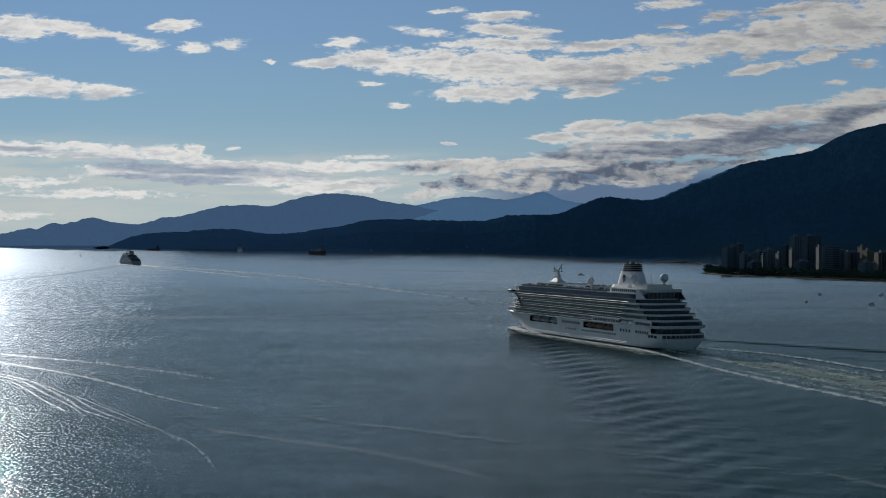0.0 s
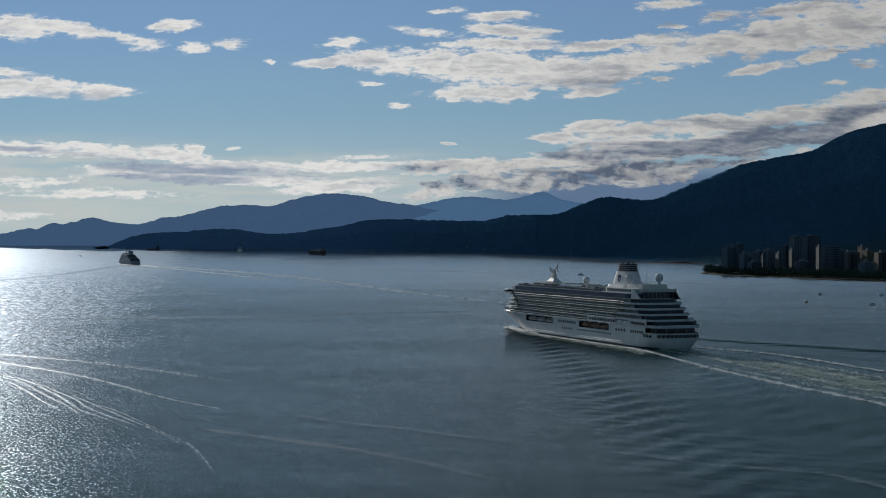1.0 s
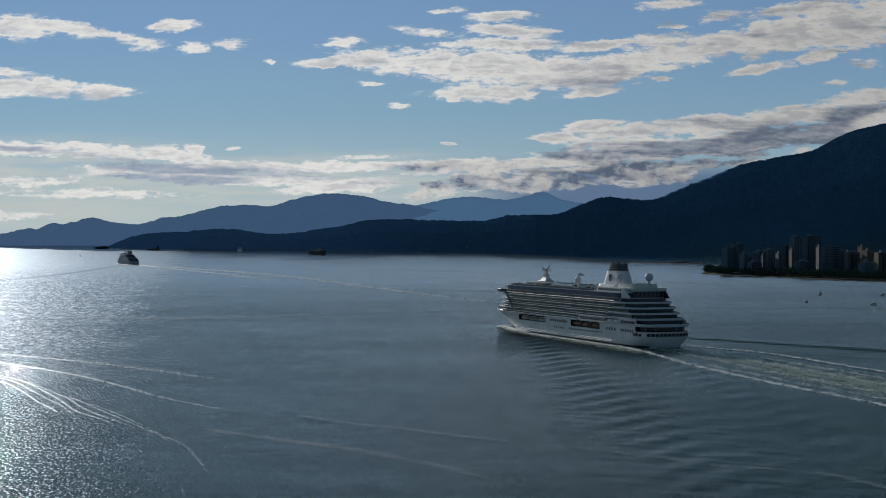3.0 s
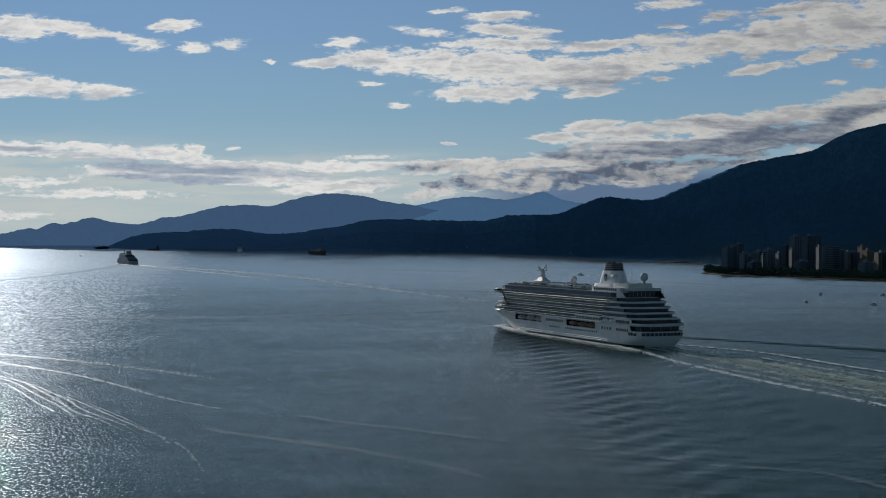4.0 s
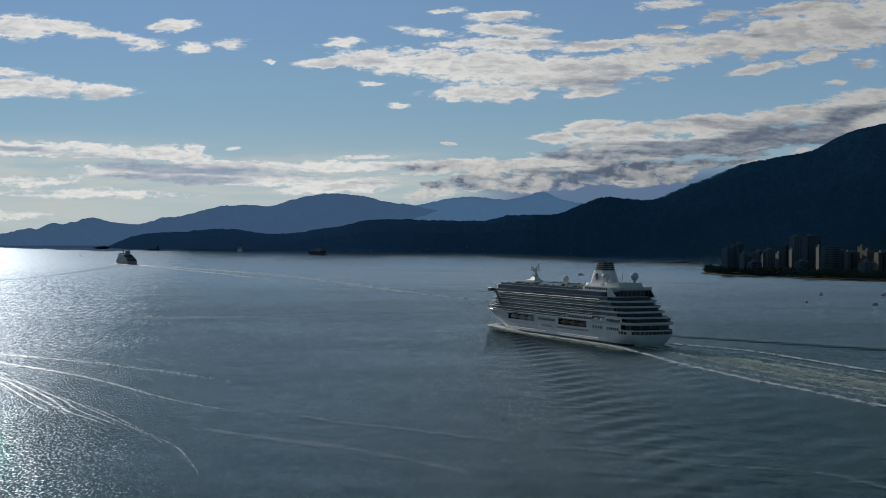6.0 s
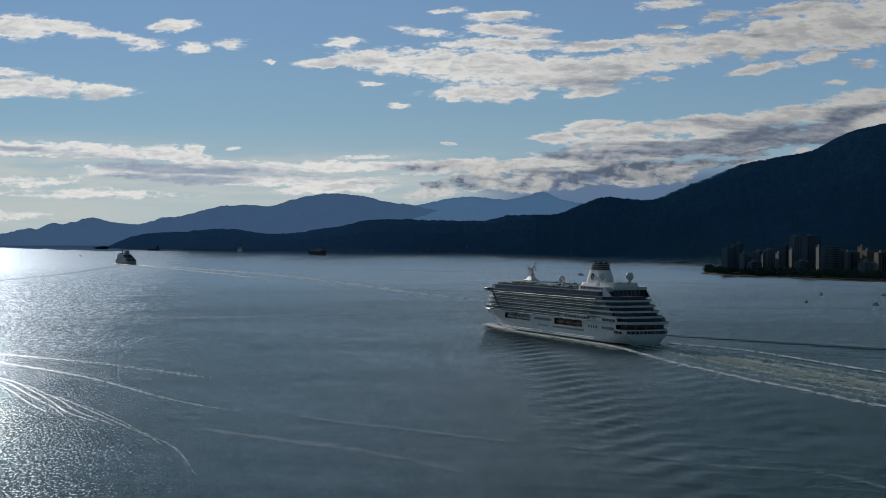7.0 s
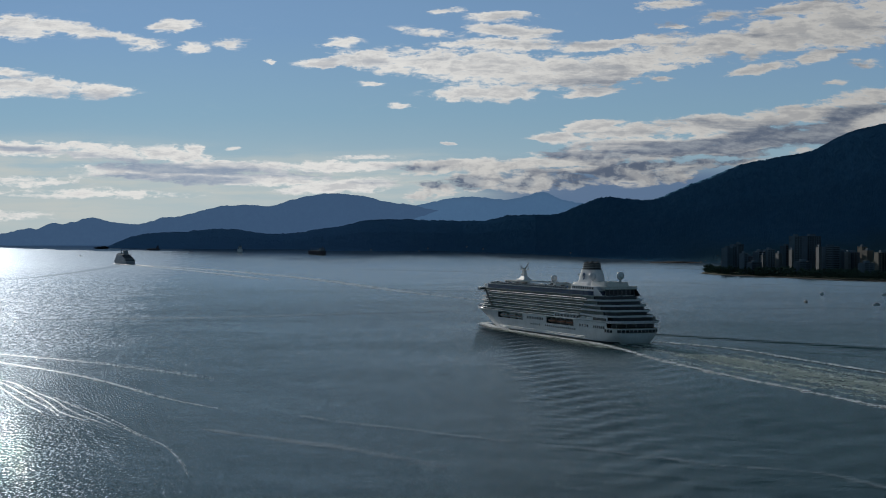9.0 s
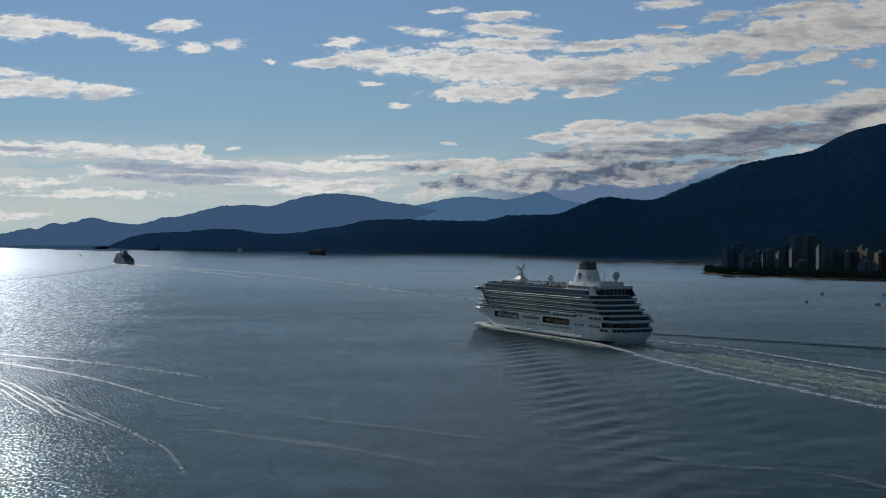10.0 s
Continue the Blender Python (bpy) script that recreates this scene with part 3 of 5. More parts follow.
def point_land():
    sheet = []
    for i in range(16):
        t = (i / 15) ** 1.6
        line = []
        for j in range(160):
            u = 0.168 + (0.42 - 0.168) * j / 159
            y0 = point_depth(u)
            y = y0 + (point_back(u) - y0) * t
            z = -1.2 if i == 0 else 0.2 + 1.4 * min(i, 3) / 3 + 16.0 * t * min(1.0, (u - 0.168) / 0.03) + 0.5 * rough(u * y, y, 30.0)
            line.append((u * y, y, z))
        sheet.append(line)
    tagged(grid_mesh("ground", sheet, GRASS), "low grassy point with trees and towers", "ground", kind="structure")
    sheet = []
    for i in range(4):
        line = []
        for j in range(160):
            u = 0.1675 + (0.42 - 0.1675) * j / 159
            y = point_depth(u) - 7.0 + 9.0 * i
            line.append((u * y, y, (-0.9, 0.5, 1.1, 0.9)[i] + (0.3 * rough(u * y, y, 9.0) if i else 0)))
        sheet.append(line)
    tagged(grid_mesh("beach", sheet, SAND), "narrow sand and rock beach along the point", "beach", kind="structure")


point_land()
# ---- the cruise ship: x forward from the stern, y to port, z over the waterline ----
HALF = 16.1
DECKS = [12.6, 15.6, 18.6, 21.6, 24.6, 27.6, 30.6]
AFT = [-2.2, 3.8, 7.8, 12.0, 16.6, 21.2, 24.0]
FWD = [222.0, 219.5, 217.0, 214.5, 211.0, 203.0, 197.0]


def hull_half(s, z):
    """Half breadth of the hull at s and z."""
    lo = min(max(z / 12.6, 0.0), 1.0)
    tip = 221.0 + 23.0 * lo ** 1.25
    run = 62.0 - 12.0 * lo
    t = min(max((tip - s) / run, 0.0), 1.0)
    bow = math.sin(t * math.pi / 2) ** (1.15 - 0.45 * lo)
    heel = 3.2 * (1 - lo) ** 3
    r = min(max((s - heel) / (6.0 + 18.0 * (1 - lo) ** 1.5), 0.0), 1.0)
    frac = 0.60 + 0.24 * min(1.0, lo * 2.2)
    stern = frac + (1 - frac) * (1 - (1 - r) ** 2.4)
    return max(HALF * bow * stern * (1.0 - 0.04 * (1 - lo)), 0.02)


def hull_end(z):
    lo = min(max(z / 12.6, 0.0), 1.0)
    return 3.2 * (1 - lo) ** 3, 221.0 + 23.0 * lo ** 1.25


STERN_ROUND = 3.4


def stern_arc(bm, cols, zs, i):
    """The rounded stern at one height, from port to starboard."""
    a, b = cols[0][i][0], cols[1][i][0]
    inner = [bm.verts.new((a.co.x - STERN_ROUND * math.sin(math.pi * j / 14), a.co.y * math.cos(math.pi * j / 14), zs[i])) for j in range(1, 14)]
    return [a, *inner, b]


RECESS = [(54.0, 94.0), (133.0, 175.0)]


def ship_hull(ship):
    zs = [-1.5, 0.0, 0.7, 1.5, 3.0, 5.0, 7.0, 8.2, 9.3, 12.1, 12.6, 13.7]
    mids = [0.06, 0.1, 0.15]
    bm = bmesh.new()
    cols = []
    fixed = [20, 30, 42, 54, 74, 94, 113, 133, 154, 175]
    for side in (1, -1):
        grid = []
        for z in zs:
            a, b = hull_end(z)
            ss = [a + (20 - a) * (k / 7) ** 1.6 for k in range(7)] + fixed + [175 + (b - 175) * (1 - (1 - k / 14) ** 1.5) for k in range(1, 15)]
            grid.append([bm.verts.new((s, side * hull_half(min(s, b), z), z)) for s in ss])
        cols.append(grid)
        for i in range(len(zs) - 1):
            for j in range(len(grid[0]) - 1):
                sa, sb = grid[i][j].co.x, grid[i][j + 1].co.x
                mid = (sa + sb) / 2
                if 8.2 <= zs[i] < 12.1 and any(p < mid < q for p, q in RECESS):
                    continue
                if 9.3 <= zs[i] < 12.1 and mid < 7.0:
                    continue
                bm.faces.new((grid[i][j], grid[i][j + 1], grid[i + 1][j + 1], grid[i + 1][j]))
    for i in range(len(zs) - 1):
        if 9.3 <= zs[i] < 12.1:
            continue
        lower, upper = stern_arc(bm, cols, zs, i), stern_arc(bm, cols, zs, i + 1)
        for j in range(len(lower) - 1):
            bm.faces.new((lower[j], lower[j + 1], upper[j + 1], upper[j]))
    # closing deck a little under the bulwark
    k = zs.index(12.6)
    for j in range(len(cols[0][0]) - 1):
        bm.faces.new((cols[0][k][j], cols[0][k][j + 1], cols[1][k][j + 1], cols[1][k][j]))
    bm.faces.new(stern_arc(bm, cols, zs, k))
    bmesh.ops.remove_doubles(bm, verts=bm.verts, dist=0.03)
    hull = part("hull", bm, WHITE, ship, "white painted steel hull", smooth=True)
    hull.data.set_sharp_from_angle(angle=radians(32))
    # boat recesses, their shade painted in with dark glass colour
    for p, q in RECESS:
        for side in (1, -1):
            bm = bmesh.new()
            y = side * (HALF - 0.02)
            yi = side * 12.2
            for quad in (((p, yi, 8.2), (q, yi, 8.2), (q, yi, 12.1), (p, yi, 12.1)), ((p, y, 8.2), (q, y, 8.2), (q, yi, 8.2), (p, yi, 8.2)), ((p, y, 12.1), (q, y, 12.1), (q, yi, 12.1), (p, yi, 12.1)),
                         ((p, y, 8.2), (p, yi, 8.2), (p, yi, 12.1), (p, y, 12.1)), ((q, y, 8.2), (q, yi, 8.2), (q, yi, 12.1), (q, y, 12.1))):
                bm.faces.new([bm.verts.new(c) for c in quad])
            bmesh.ops.remove_doubles(bm, verts=bm.verts, dist=0.01)
            part("boat_recess", bm, GLASS, hull, "recess that holds the lifeboats, its shade painted dark")
    # open mooring deck at the stern
    bm = bmesh.new()
    prism(bm, outline(3.0, 9.0, HALF - 2.2, 4.0, 1.0, 0.1, 0.2), 9.3, 12.4)
    part("mooring_deck_wall", bm, GLASS, hull, "dark recessed wall of the open stern deck")
    bm = bmesh.new()
    prism(bm, outline(0.2, 9.0, HALF - 1.3, 3.0, 1.0, 0.05, 0.1), 9.2, 9.32)
    part("mooring_deck", bm, TEAK, hull)
    for y in (-12.5, -6.5, 0, 6.5, 12.5):
        bm = bmesh.new()
        rod(bm, (1.2 if abs(y) < 10 else 2.4, y, 9.3), (1.2 if abs(y) < 10 else 2.4, y, 12.6), 0.16, 6)
        part("pillar", bm, GREY, hull)
    # dark boot topping under the white
    bm = bmesh.new()
    for side in (1, -1):
        prev = None
        for j in range(61):
            pair = []
            for z in (-1.0, 1.0):
                a, b = hull_end(z)
                s = a + (b - a) * j / 60
                pair.append(bm.verts.new((s, side * (hull_half(s, z) + 0.06), z)))
            if prev:
                bm.faces.new((prev[0], pair[0], pair[1], prev[1]))
            prev = pair
    part("boot_topping", bm, BOOT, hull, "dark waterline band", smooth=True)
    for s0, s1 in ((113.0, 171.0), (37.0, 96.0)):
        for z in (1.9, 2.8):
            bm = bmesh.new()
            rod(bm, (s0, HALF + 0.1, z), (s1, HALF - 0.1, z), 0.15, 8)
            part("rub_rail", bm, RAIL_METAL, hull)
    bm = bmesh.new()
    rod(bm, (221.4, 0, 0.4), (243.6, 0, 13.0), 0.32, 8)
    part("stem", bm, WHITE, hull)
    return hull


def outline(s0, s1, half, aft=6.0, fore=6.0, nose=1.0, tail=0.55):
    """Deck plan: rounded aft corners and a rounded front, counter-clockwise."""
    pts = []
    for k in range(9):
        a = math.pi / 2 * k / 8
        pts.append((s1 - fore + fore * math.sin(a), -half * (1 - nose * (1 - math.cos(a)) * 0.82)))
    pts += [(x, -y) for x, y in reversed(pts)]
    rear = []
    for k in range(9):
        a = math.pi / 2 * k / 8
        rear.append((s0 + aft - aft * math.sin(a), half * (1 - tail * (1 - math.cos(a)))))
    rear += [(x, -y) for x, y in reversed(rear)]
    return pts + rear


def ship_decks(ship):
    for i, z in enumerate(DECKS[:6]):
        top = DECKS[i + 1]
        fore = 20.0 if i < 4 else 10.0
        nose = 0.6 if i < 4 else 0.3
        slab = outline(AFT[i], FWD[i], HALF + (0.25 if i else 0.1), 11.0, fore, nose, 0.26 + 0.07 * i)
        bm = bmesh.new()
        prism(bm, slab, z, z + 0.30)
        deck = part("deck_slab", bm, WHITE, ship)
        # cabin walls set back behind the balconies
        inset = 2.3 if i < 5 else 0.5
        wall = outline(AFT[i] + 3.6, FWD[i] - 1.5, HALF - inset, 9.0, fore - 1, nose, 0.26 + 0.07 * i)
        bm = bmesh.new()
        prism(bm, wall, z + 0.35, top)
        part("cabin_wall", bm, GLASS if i != 5 else GLASS_BLUE, deck, "dark glass balcony doors" if i < 5 else "continuous band of dark blue glass")
        if i < 5:
            # white bulwark round the stern and along the after part
            bm = bmesh.new()
            reach = (46.0, 44.0, 42.0, 38.0, 34.0)[i]
            line = [(reach, HALF + 0.25)] + [p for p in slab[18:]] + [(reach, -HALF - 0.25)]
            band(bm, line, z + 0.35, z + 1.15, 0.12, closed=False)
            part("stern_bulwark", bm, WHITE, deck)
            for side in (1, -1):
                bm = bmesh.new()
                y = side * (HALF + 0.16)
                box(bm, reach, FWD[i] - fore, min(y, y + side * 0.06), max(y, y + side * 0.06), z + 0.35, z + 1.35)
                part("balcony_glass", bm, RAIL_GLASS, deck)
                bm = bmesh.new()
                rod(bm, (reach, y, z + 1.42), (FWD[i] - fore, y, z + 1.42), 0.17, 8)
                wob = random.Random(31 * i + side)
                s = 96.0 + 9.0 * wob.random()
                while s < FWD[i] - fore - 6:
                    l = wob.uniform(3.0, 5.0)
                    e, g = wob.uniform(0.0, 0.2), wob.uniform(-0.1, 0.1)
                    rod(bm, (s, y + side * (0.08 + e), z + 1.46 + g), (s + l, y + side * (0.08 - e), z + 1.46 - g), 0.13, 8)
                    s += l + wob.choice((0.1, 0.3, 2.0))
                part("handrail", bm, RAIL_METAL, deck)
                bm = bmesh.new()
                rod(bm, (reach, side * (HALF + 0.24), z + 0.16), (FWD[i] - fore, side * (HALF + 0.24), z + 0.16), 0.24, 8)
                part("deck_edge", bm, GLOSS_WHITE, deck)
                bm = bmesh.new()
                s = AFT[i] + 13.0
                while s < FWD[i] - fore - 3:
                    y0, y1 = sorted((side * (HALF - inset), side * (HALF - 0.1)))
                    box(bm, s - 0.06, s + 0.06, y0, y1, z + 0.35, top)
                    s += 4.1
                tagged(part("balcony_partition_rest", bm, CREAM, deck, "row of pale partitions between balconies"), kind="stuff")
                # rows of frames of the balcony doors
                bm = bmesh.new()
                s = AFT[i] + 15.0
                y0, y1 = sorted((side * (HALF - inset), side * (HALF - inset + 0.08)))
                while s < FWD[i] - fore - 3:
                    box(bm, s + 1.9, s + 2.2, y0, y1, z + 0.35, top - 0.1)
                    s += 4.1
                tagged(part("wall_panel_rest", bm, CREAM, deck, "pale panels between cabin doors"), kind="stuff")
        else:
            bm = bmesh.new()
            s = AFT[i] + 6
            while s < FWD[i] - 10:
                for side in (1, -1):
                    y0, y1 = sorted((side * (HALF - 0.55), side * (HALF - 0.40)))
                    box(bm, s - 0.05, s + 0.05, y0, y1, z + 0.35, top)
                s += 6.6
            tagged(part("mullion_rest", bm, BLACK, deck), kind="stuff")


def window_row(ship, src, z, s0, s1, count, y=None):
    """A row of windows; where no y is given they lie on the hull's own side."""
    for k in range(count):
        s = s0 + (s1 - s0) * k / max(count - 1, 1)
        turn = math.degrees(math.atan2(hull_half(s + 0.5, z) - hull_half(s - 0.5, z), 1.0))
        share("window", src, ship, pose(s, hull_half(s, z) + 0.02, z, 0, 0, turn) if y is None else pose(s, y, z))


def ship_windows(ship, hull):
    bm = bmesh.new()
    box(bm, -0.85, 0.85, -0.05, 0.05, -0.8, 0.8)
    big = part("window", bm, GLASS, ship)
    big.matrix_basis = pose(124.6, hull_half(124.6, 10.3) + 0.02, 10.3)
    bm = bmesh.new()
    box(bm, -0.65, 0.65, -0.05, 0.05, -0.6, 0.6)
    small = part("window", bm, GLASS, ship)
    small.matrix_basis = pose(119.2, hull_half(119.2, 6.3) + 0.02, 6.3)
    window_row(ship, big, 10.3, 122, 100.5, 9)
    window_row(ship, small, 6.3, 116, 106.2, 4)
    window_row(ship, small, 6.3, 96, 52.2, 16)
    window_row(ship, big, 9.3, 44.5, 34, 4)
    window_row(ship, big, 9.3, 25.5, 12, 6)
    bm = bmesh.new()
    box(bm, -0.7, 0.7, -0.05, 0.05, -0.8, 0.8)
    tall = part("window", bm, GLASS, ship)
    tall.matrix_basis = pose(79.2, HALF + 0.33, 14.2)
    window_row(ship, tall, 14.2, 77.0, 47.0, 15, HALF + 0.33)
    window_row(ship, tall, 14.2, 25.0, 9.0, 10, HALF + 0.33)
    # closed promenade walls that carry the tall windows
    for s0, s1 in ((46.0, 82.0), (7.0, 27.5)):
        for side in (1, -1):
            y0, y1 = sorted((side * (HALF - 0.1), side * (HALF + 0.28)))
            bm = bmesh.new()
            box(bm, s0, s1, y0, y1, 12.85, 15.62)
            part("promenade_wall", bm, WHITE, ship)
    # windows round the stern, under the first terrace
    bm = bmesh.new()
    box(bm, -1.1, 1.1, -0.06, 0.06, -0.9, 0.9)
    aft = part("window", bm, GLASS, ship)
    end = hull_end(7.6)[0]
    wide = hull_half(end, 7.6)

    def round_stern(y):
        th = math.acos(y / wide)
        turn = math.degrees(math.atan2(math.sin(th) / STERN_ROUND, math.cos(th) / wide))
        return pose(end - (STERN_ROUND + 0.1) * math.sin(th), y, 7.6, 0, 0, turn)

    aft.matrix_basis = round_stern(0.1)
    for y in (-12.4, -9.9, -7.4, -4.9, -2.4, 2.6, 5.1, 7.6, 10.1, 12.4):
        share("window", aft, ship, round_stern(y))
    for s in (4.4, 7.2, 10.0):
        b = hull_half(s, 7.6)
        turn = math.degrees(math.atan2(hull_half(s + 0.5, 7.6) - hull_half(s - 0.5, 7.6), 1.0))
        share("window", aft, ship, pose(s, b + 0.02, 7.6, 0, 0, turn))


def ship_boats(ship):
    def lifeboat(shell=None):
        ob = new("lifeboat")
        bm = bmesh.new()
        rows = []
        for k in range(9):
            t = k / 8
            w = 1.9 * math.sin(math.pi * (0.08 + 0.84 * t)) ** 0.45
            sx = -5.6 + 11.2 * t
            rows.append([bm.verts.new((sx, w * c, h)) for c, h in ((0, 0.35 * (1 - w / 1.9)), (0.75, 0.45), (1, 1.5), (-1, 1.5), (-0.75, 0.45))])
        for a, b in zip(rows, rows[1:]):
            for j in range(5):
                bm.faces.new((a[j], b[j], b[(j + 1) % 5], a[(j + 1) % 5]))
        bm.faces.new(rows[0]), bm.faces.new(rows[-1])
        part("boat_hull", bm, shell or WHITE, ob, smooth=False)
        bm = bmesh.new()
        rows = []
        for k in range(9):
            t = k / 8
            w = 1.85 * math.sin(math.pi * (0.1 + 0.8 * t)) ** 0.5
            sx = -5.4 + 10.8 * t
            rows.append([bm.verts.new((sx, w * math.cos(a), 1.5 + 1.5 * math.sin(a) * w / 1.85)) for a in (0, 0.6, 1.2, 1.94, 2.54, math.pi)])
        for a, b in zip(rows, rows[1:]):
            for j in range(5):
                bm.faces.new((a[j], b[j], b[j + 1], a[j + 1]))
        part("canopy", bm, shell or CREAM, ob, "enclosed canopy with a dull orange stripe", smooth=False)
        bm = bmesh.new()
        box(bm, -4.6, 4.6, -1.93, 1.93, 1.38, 1.62)
        part("stripe", bm, ORANGE, ob)
        bm = bmesh.new()
        box(bm, -3.8, 3.8, 1.55, 1.85, 1.8, 2.15)
        part("canopy_window", bm, GLASS, ob)
        return ob

    first = lifeboat()
    orange = lifeboat(ORANGE_DULL)
    orange.parent = ship
    orange.matrix_basis = pose(RECESS[0][0] + 7.2, 14.1, 8.5)
    first.parent = ship
    first.matrix_basis = pose(RECESS[1][0] + 7.2, 14.1, 8.5)
    for p, q in RECESS:
        for k in range(3):
            s = p + 7.2 + (q - p - 14.4) * k / 2
            if k:
                b = copy_thing(orange if p == RECESS[0][0] else first, pose(s, 14.1, 8.5))
                b.parent = ship
        for k in range(4):
            # davits
            s = p + 0.6 + (q - p - 1.2) * k / 3
            bm = bmesh.new()
            box(bm, s - 0.25, s + 0.25, 12.4, 16.0, 11.5, 12.08)
            box(bm, s - 0.22, s + 0.22, 12.22, 12.7, 8.2, 11.6)
            part("davit", bm, CREAM, ship)


def ship_tenders(ship):
    """Two small tenders in the gap of the promenade."""
    for s in (32.0, 40.5):
        bm = bmesh.new()
        rows = []
        for k in range(8):
            t = k / 7
            w = 1.5 * math.sin(math.pi * (0.08 + 0.84 * t)) ** 0.45
            rows.append([bm.verts.new((s - 3.4 + 6.8 * t, HALF - 1.0 + w * c, 13.0 + h)) for c, h in ((0, 0.1), (0.8, 0.5), (1, 1.2), (0.6, 2.0), (-0.6, 2.0), (-1, 1.2), (-0.8, 0.5))])
        for a, b in zip(rows, rows[1:]):
            for j in range(7):
                bm.faces.new((a[j], b[j], b[(j + 1) % 7], a[(j + 1) % 7]))
        bm.faces.new(rows[0]), bm.faces.new(rows[-1])
        part("tender", bm, WHITE, ship, "small white covered tender", smooth=True)


def ship_top(ship):
    # sun deck plate and the screen round it
    bm = bmesh.new()
    prism(bm, outline(AFT[6], FWD[6], HALF + 0.2, 8, 9, 0.3), 30.6, 31.0)
    plate = part("sun_deck", bm, WHITE, ship)
    bm = bmesh.new()
    prism(bm, outline(64, FWD[6] - 1, HALF - 0.6, 4, 8, 0.3), 31.0, 31.06)
    part("deck_covering", bm, TEAK, plate, "weathered teak planking")
    for side in (1, -1):
        bm = bmesh.new()
        y = side * (HALF - 0.05)
        box(bm, 63, 188, y - 0.04, y + 0.04, 31.0, 32.15)
        part("wind_screen", bm, RAIL_GLASS, plate)
        bm = bmesh.new()
        box(bm, 63, 188, y - 0.08, y + 0.08, 32.15, 32.3)
        s = 63.0
        while s < 188:
            box(bm, s - 0.05, s + 0.05, y - 0.07, y + 0.07, 31.0, 32.2)
            s += 3.1
        part("screen_rail", bm, WHITE, plate)
    # bridge wings
    bm = bmesh.new()
    box(bm, 203.5, 208.5, -HALF - 1.5, HALF + 1.5, 25.6, 28.0, 0.3)
    wing = part("bridge", bm, WHITE, ship)
    bm = bmesh.new()
    box(bm, 203.4, 208.6, -HALF - 1.55, HALF + 1.55, 26.5, 27.5)
    part("bridge_glass", bm, GLASS, wing)
    bm = bmesh.new()
    prism(bm, outline(196, 210.5, 13.5, 2, 6, 0.4), 28.0, 30.2)
    part("bridge_house", bm, WHITE, ship)
    # forward house and mast
    bm = bmesh.new()
    prism(bm, outline(150, 186, 8.0, 5, 7, 0.5), 31.0, 33.3)
    house = part("forward_house", bm, CREAM, ship)
    bm = bmesh.new()
    prism(bm, outline(149.6, 186.4, 8.1, 5, 7, 0.5), 31.7, 32.6)
    part("house_glass", bm, GLASS, house)
    bm = bmesh.new()
    box(bm, 160.5, 172.5, -3.4, 3.4, 33.3, 34.4, 0.3)
    prism(bm, [(161.5, -2.4), (171.0, -2.4), (171.0, 2.4), (161.5, 2.4)], 34.4, 36.4, top_scale=0.55)
    prism(bm, [(163.9, -1.2), (168.6, -1.2), (168.6, 1.2), (163.9, 1.2)], 36.4, 41.0, top_scale=0.6)
    mast = part("mast", bm, WHITE, ship, "white raked radar mast")
    bm = bmesh.new()
    rod(bm, (166, 0, 40.6), (160.0, -0.6, 46.0), 0.5, 8, 0.25)
    rod(bm, (165.0, 0.2, 41.4), (168.6, 2.2, 43.0), 0.26, 6)
    part("mast_pole", bm, GREY, mast)
    for z, w in ((37.6, 2.4), (40.6, 3.0)):
        bm = bmesh.new()
        box(bm, 163.6, 168.2, -w, w, z, z + 0.35)
        box(bm, 165.2, 168.8, -0.6, 0.6, z + 0.35, z + 1.2)
        part("mast_platform", bm, CREAM, mast)
    for y in (-2.6, 2.6):
        bm = bmesh.new()
        rod(bm, (166.2, y, 40.8), (165.6, y, 43.8), 0.22, 6)
        part("mast_aerial", bm, GREY, mast)
    # pool roof and low houses amidships
    bm = bmesh.new()
    pts = [(-7.5, 31.0), (-7.2, 32.3), (-4, 33.2), (0, 33.5), (4, 33.2), (7.2, 32.3), (7.5, 31.0)]
    a = [bm.verts.new((112.0, y, z)) for y, z in pts]
    b = [bm.verts.new((146.0, y, z)) for y, z in pts]
    for i in range(len(pts) - 1):
        bm.faces.new((a[i], a[i + 1], b[i + 1], b[i]))
    bm.faces.new(a), bm.faces.new(b)
    roof = part("pool_roof", bm, RAIL_GLASS, ship, "sliding glass roof over the pool")
    for k in range(9):
        s = 112 + 34 * k / 8
        bm = bmesh.new()
        for (y0, z0), (y1, z1) in zip(pts, pts[1:]):
            rod(bm, (s, y0, z0), (s, y1, z1), 0.16, 6)
        part("roof_rib", bm, WHITE, roof)
    bm = bmesh.new()
    prism(bm, outline(78, 108, 12.5, 8, 10, 0.6), 31.0, 32.0)
    terrace = part("pool_terrace", bm, CREAM, ship)
    bm = bmesh.new()
    band(bm, [(92 - 16 * math.cos(a), 13.4 * math.sin(a)) for a in [math.radians(-75 + 15 * k) for k in range(11)]], 32.0, 33.8, 0.3, closed=False)
    part("curved_screen", bm, GLOSS_WHITE, terrace, "curved white wind screen round the pool terrace")
    bm = bmesh.new()
    prism(bm, outline(97, 101, 9.0, 2, 2, 0.5), 32.0, 33.0)
    part("pool_bar", bm, WHITE, ship)
    # after house with its row of windows
    bm = bmesh.new()
    prism(bm, outline(26, 63, HALF - 1.2, 3, 5, 0.2, 0.12), 31.0, 33.4)
    after = part("after_house", bm, WHITE, ship)
    bm = bmesh.new()
    box(bm, -0.75, 0.75, -0.05, 0.05, -0.72, 0.72)
    w = part("house_window", bm, GLASS, after)
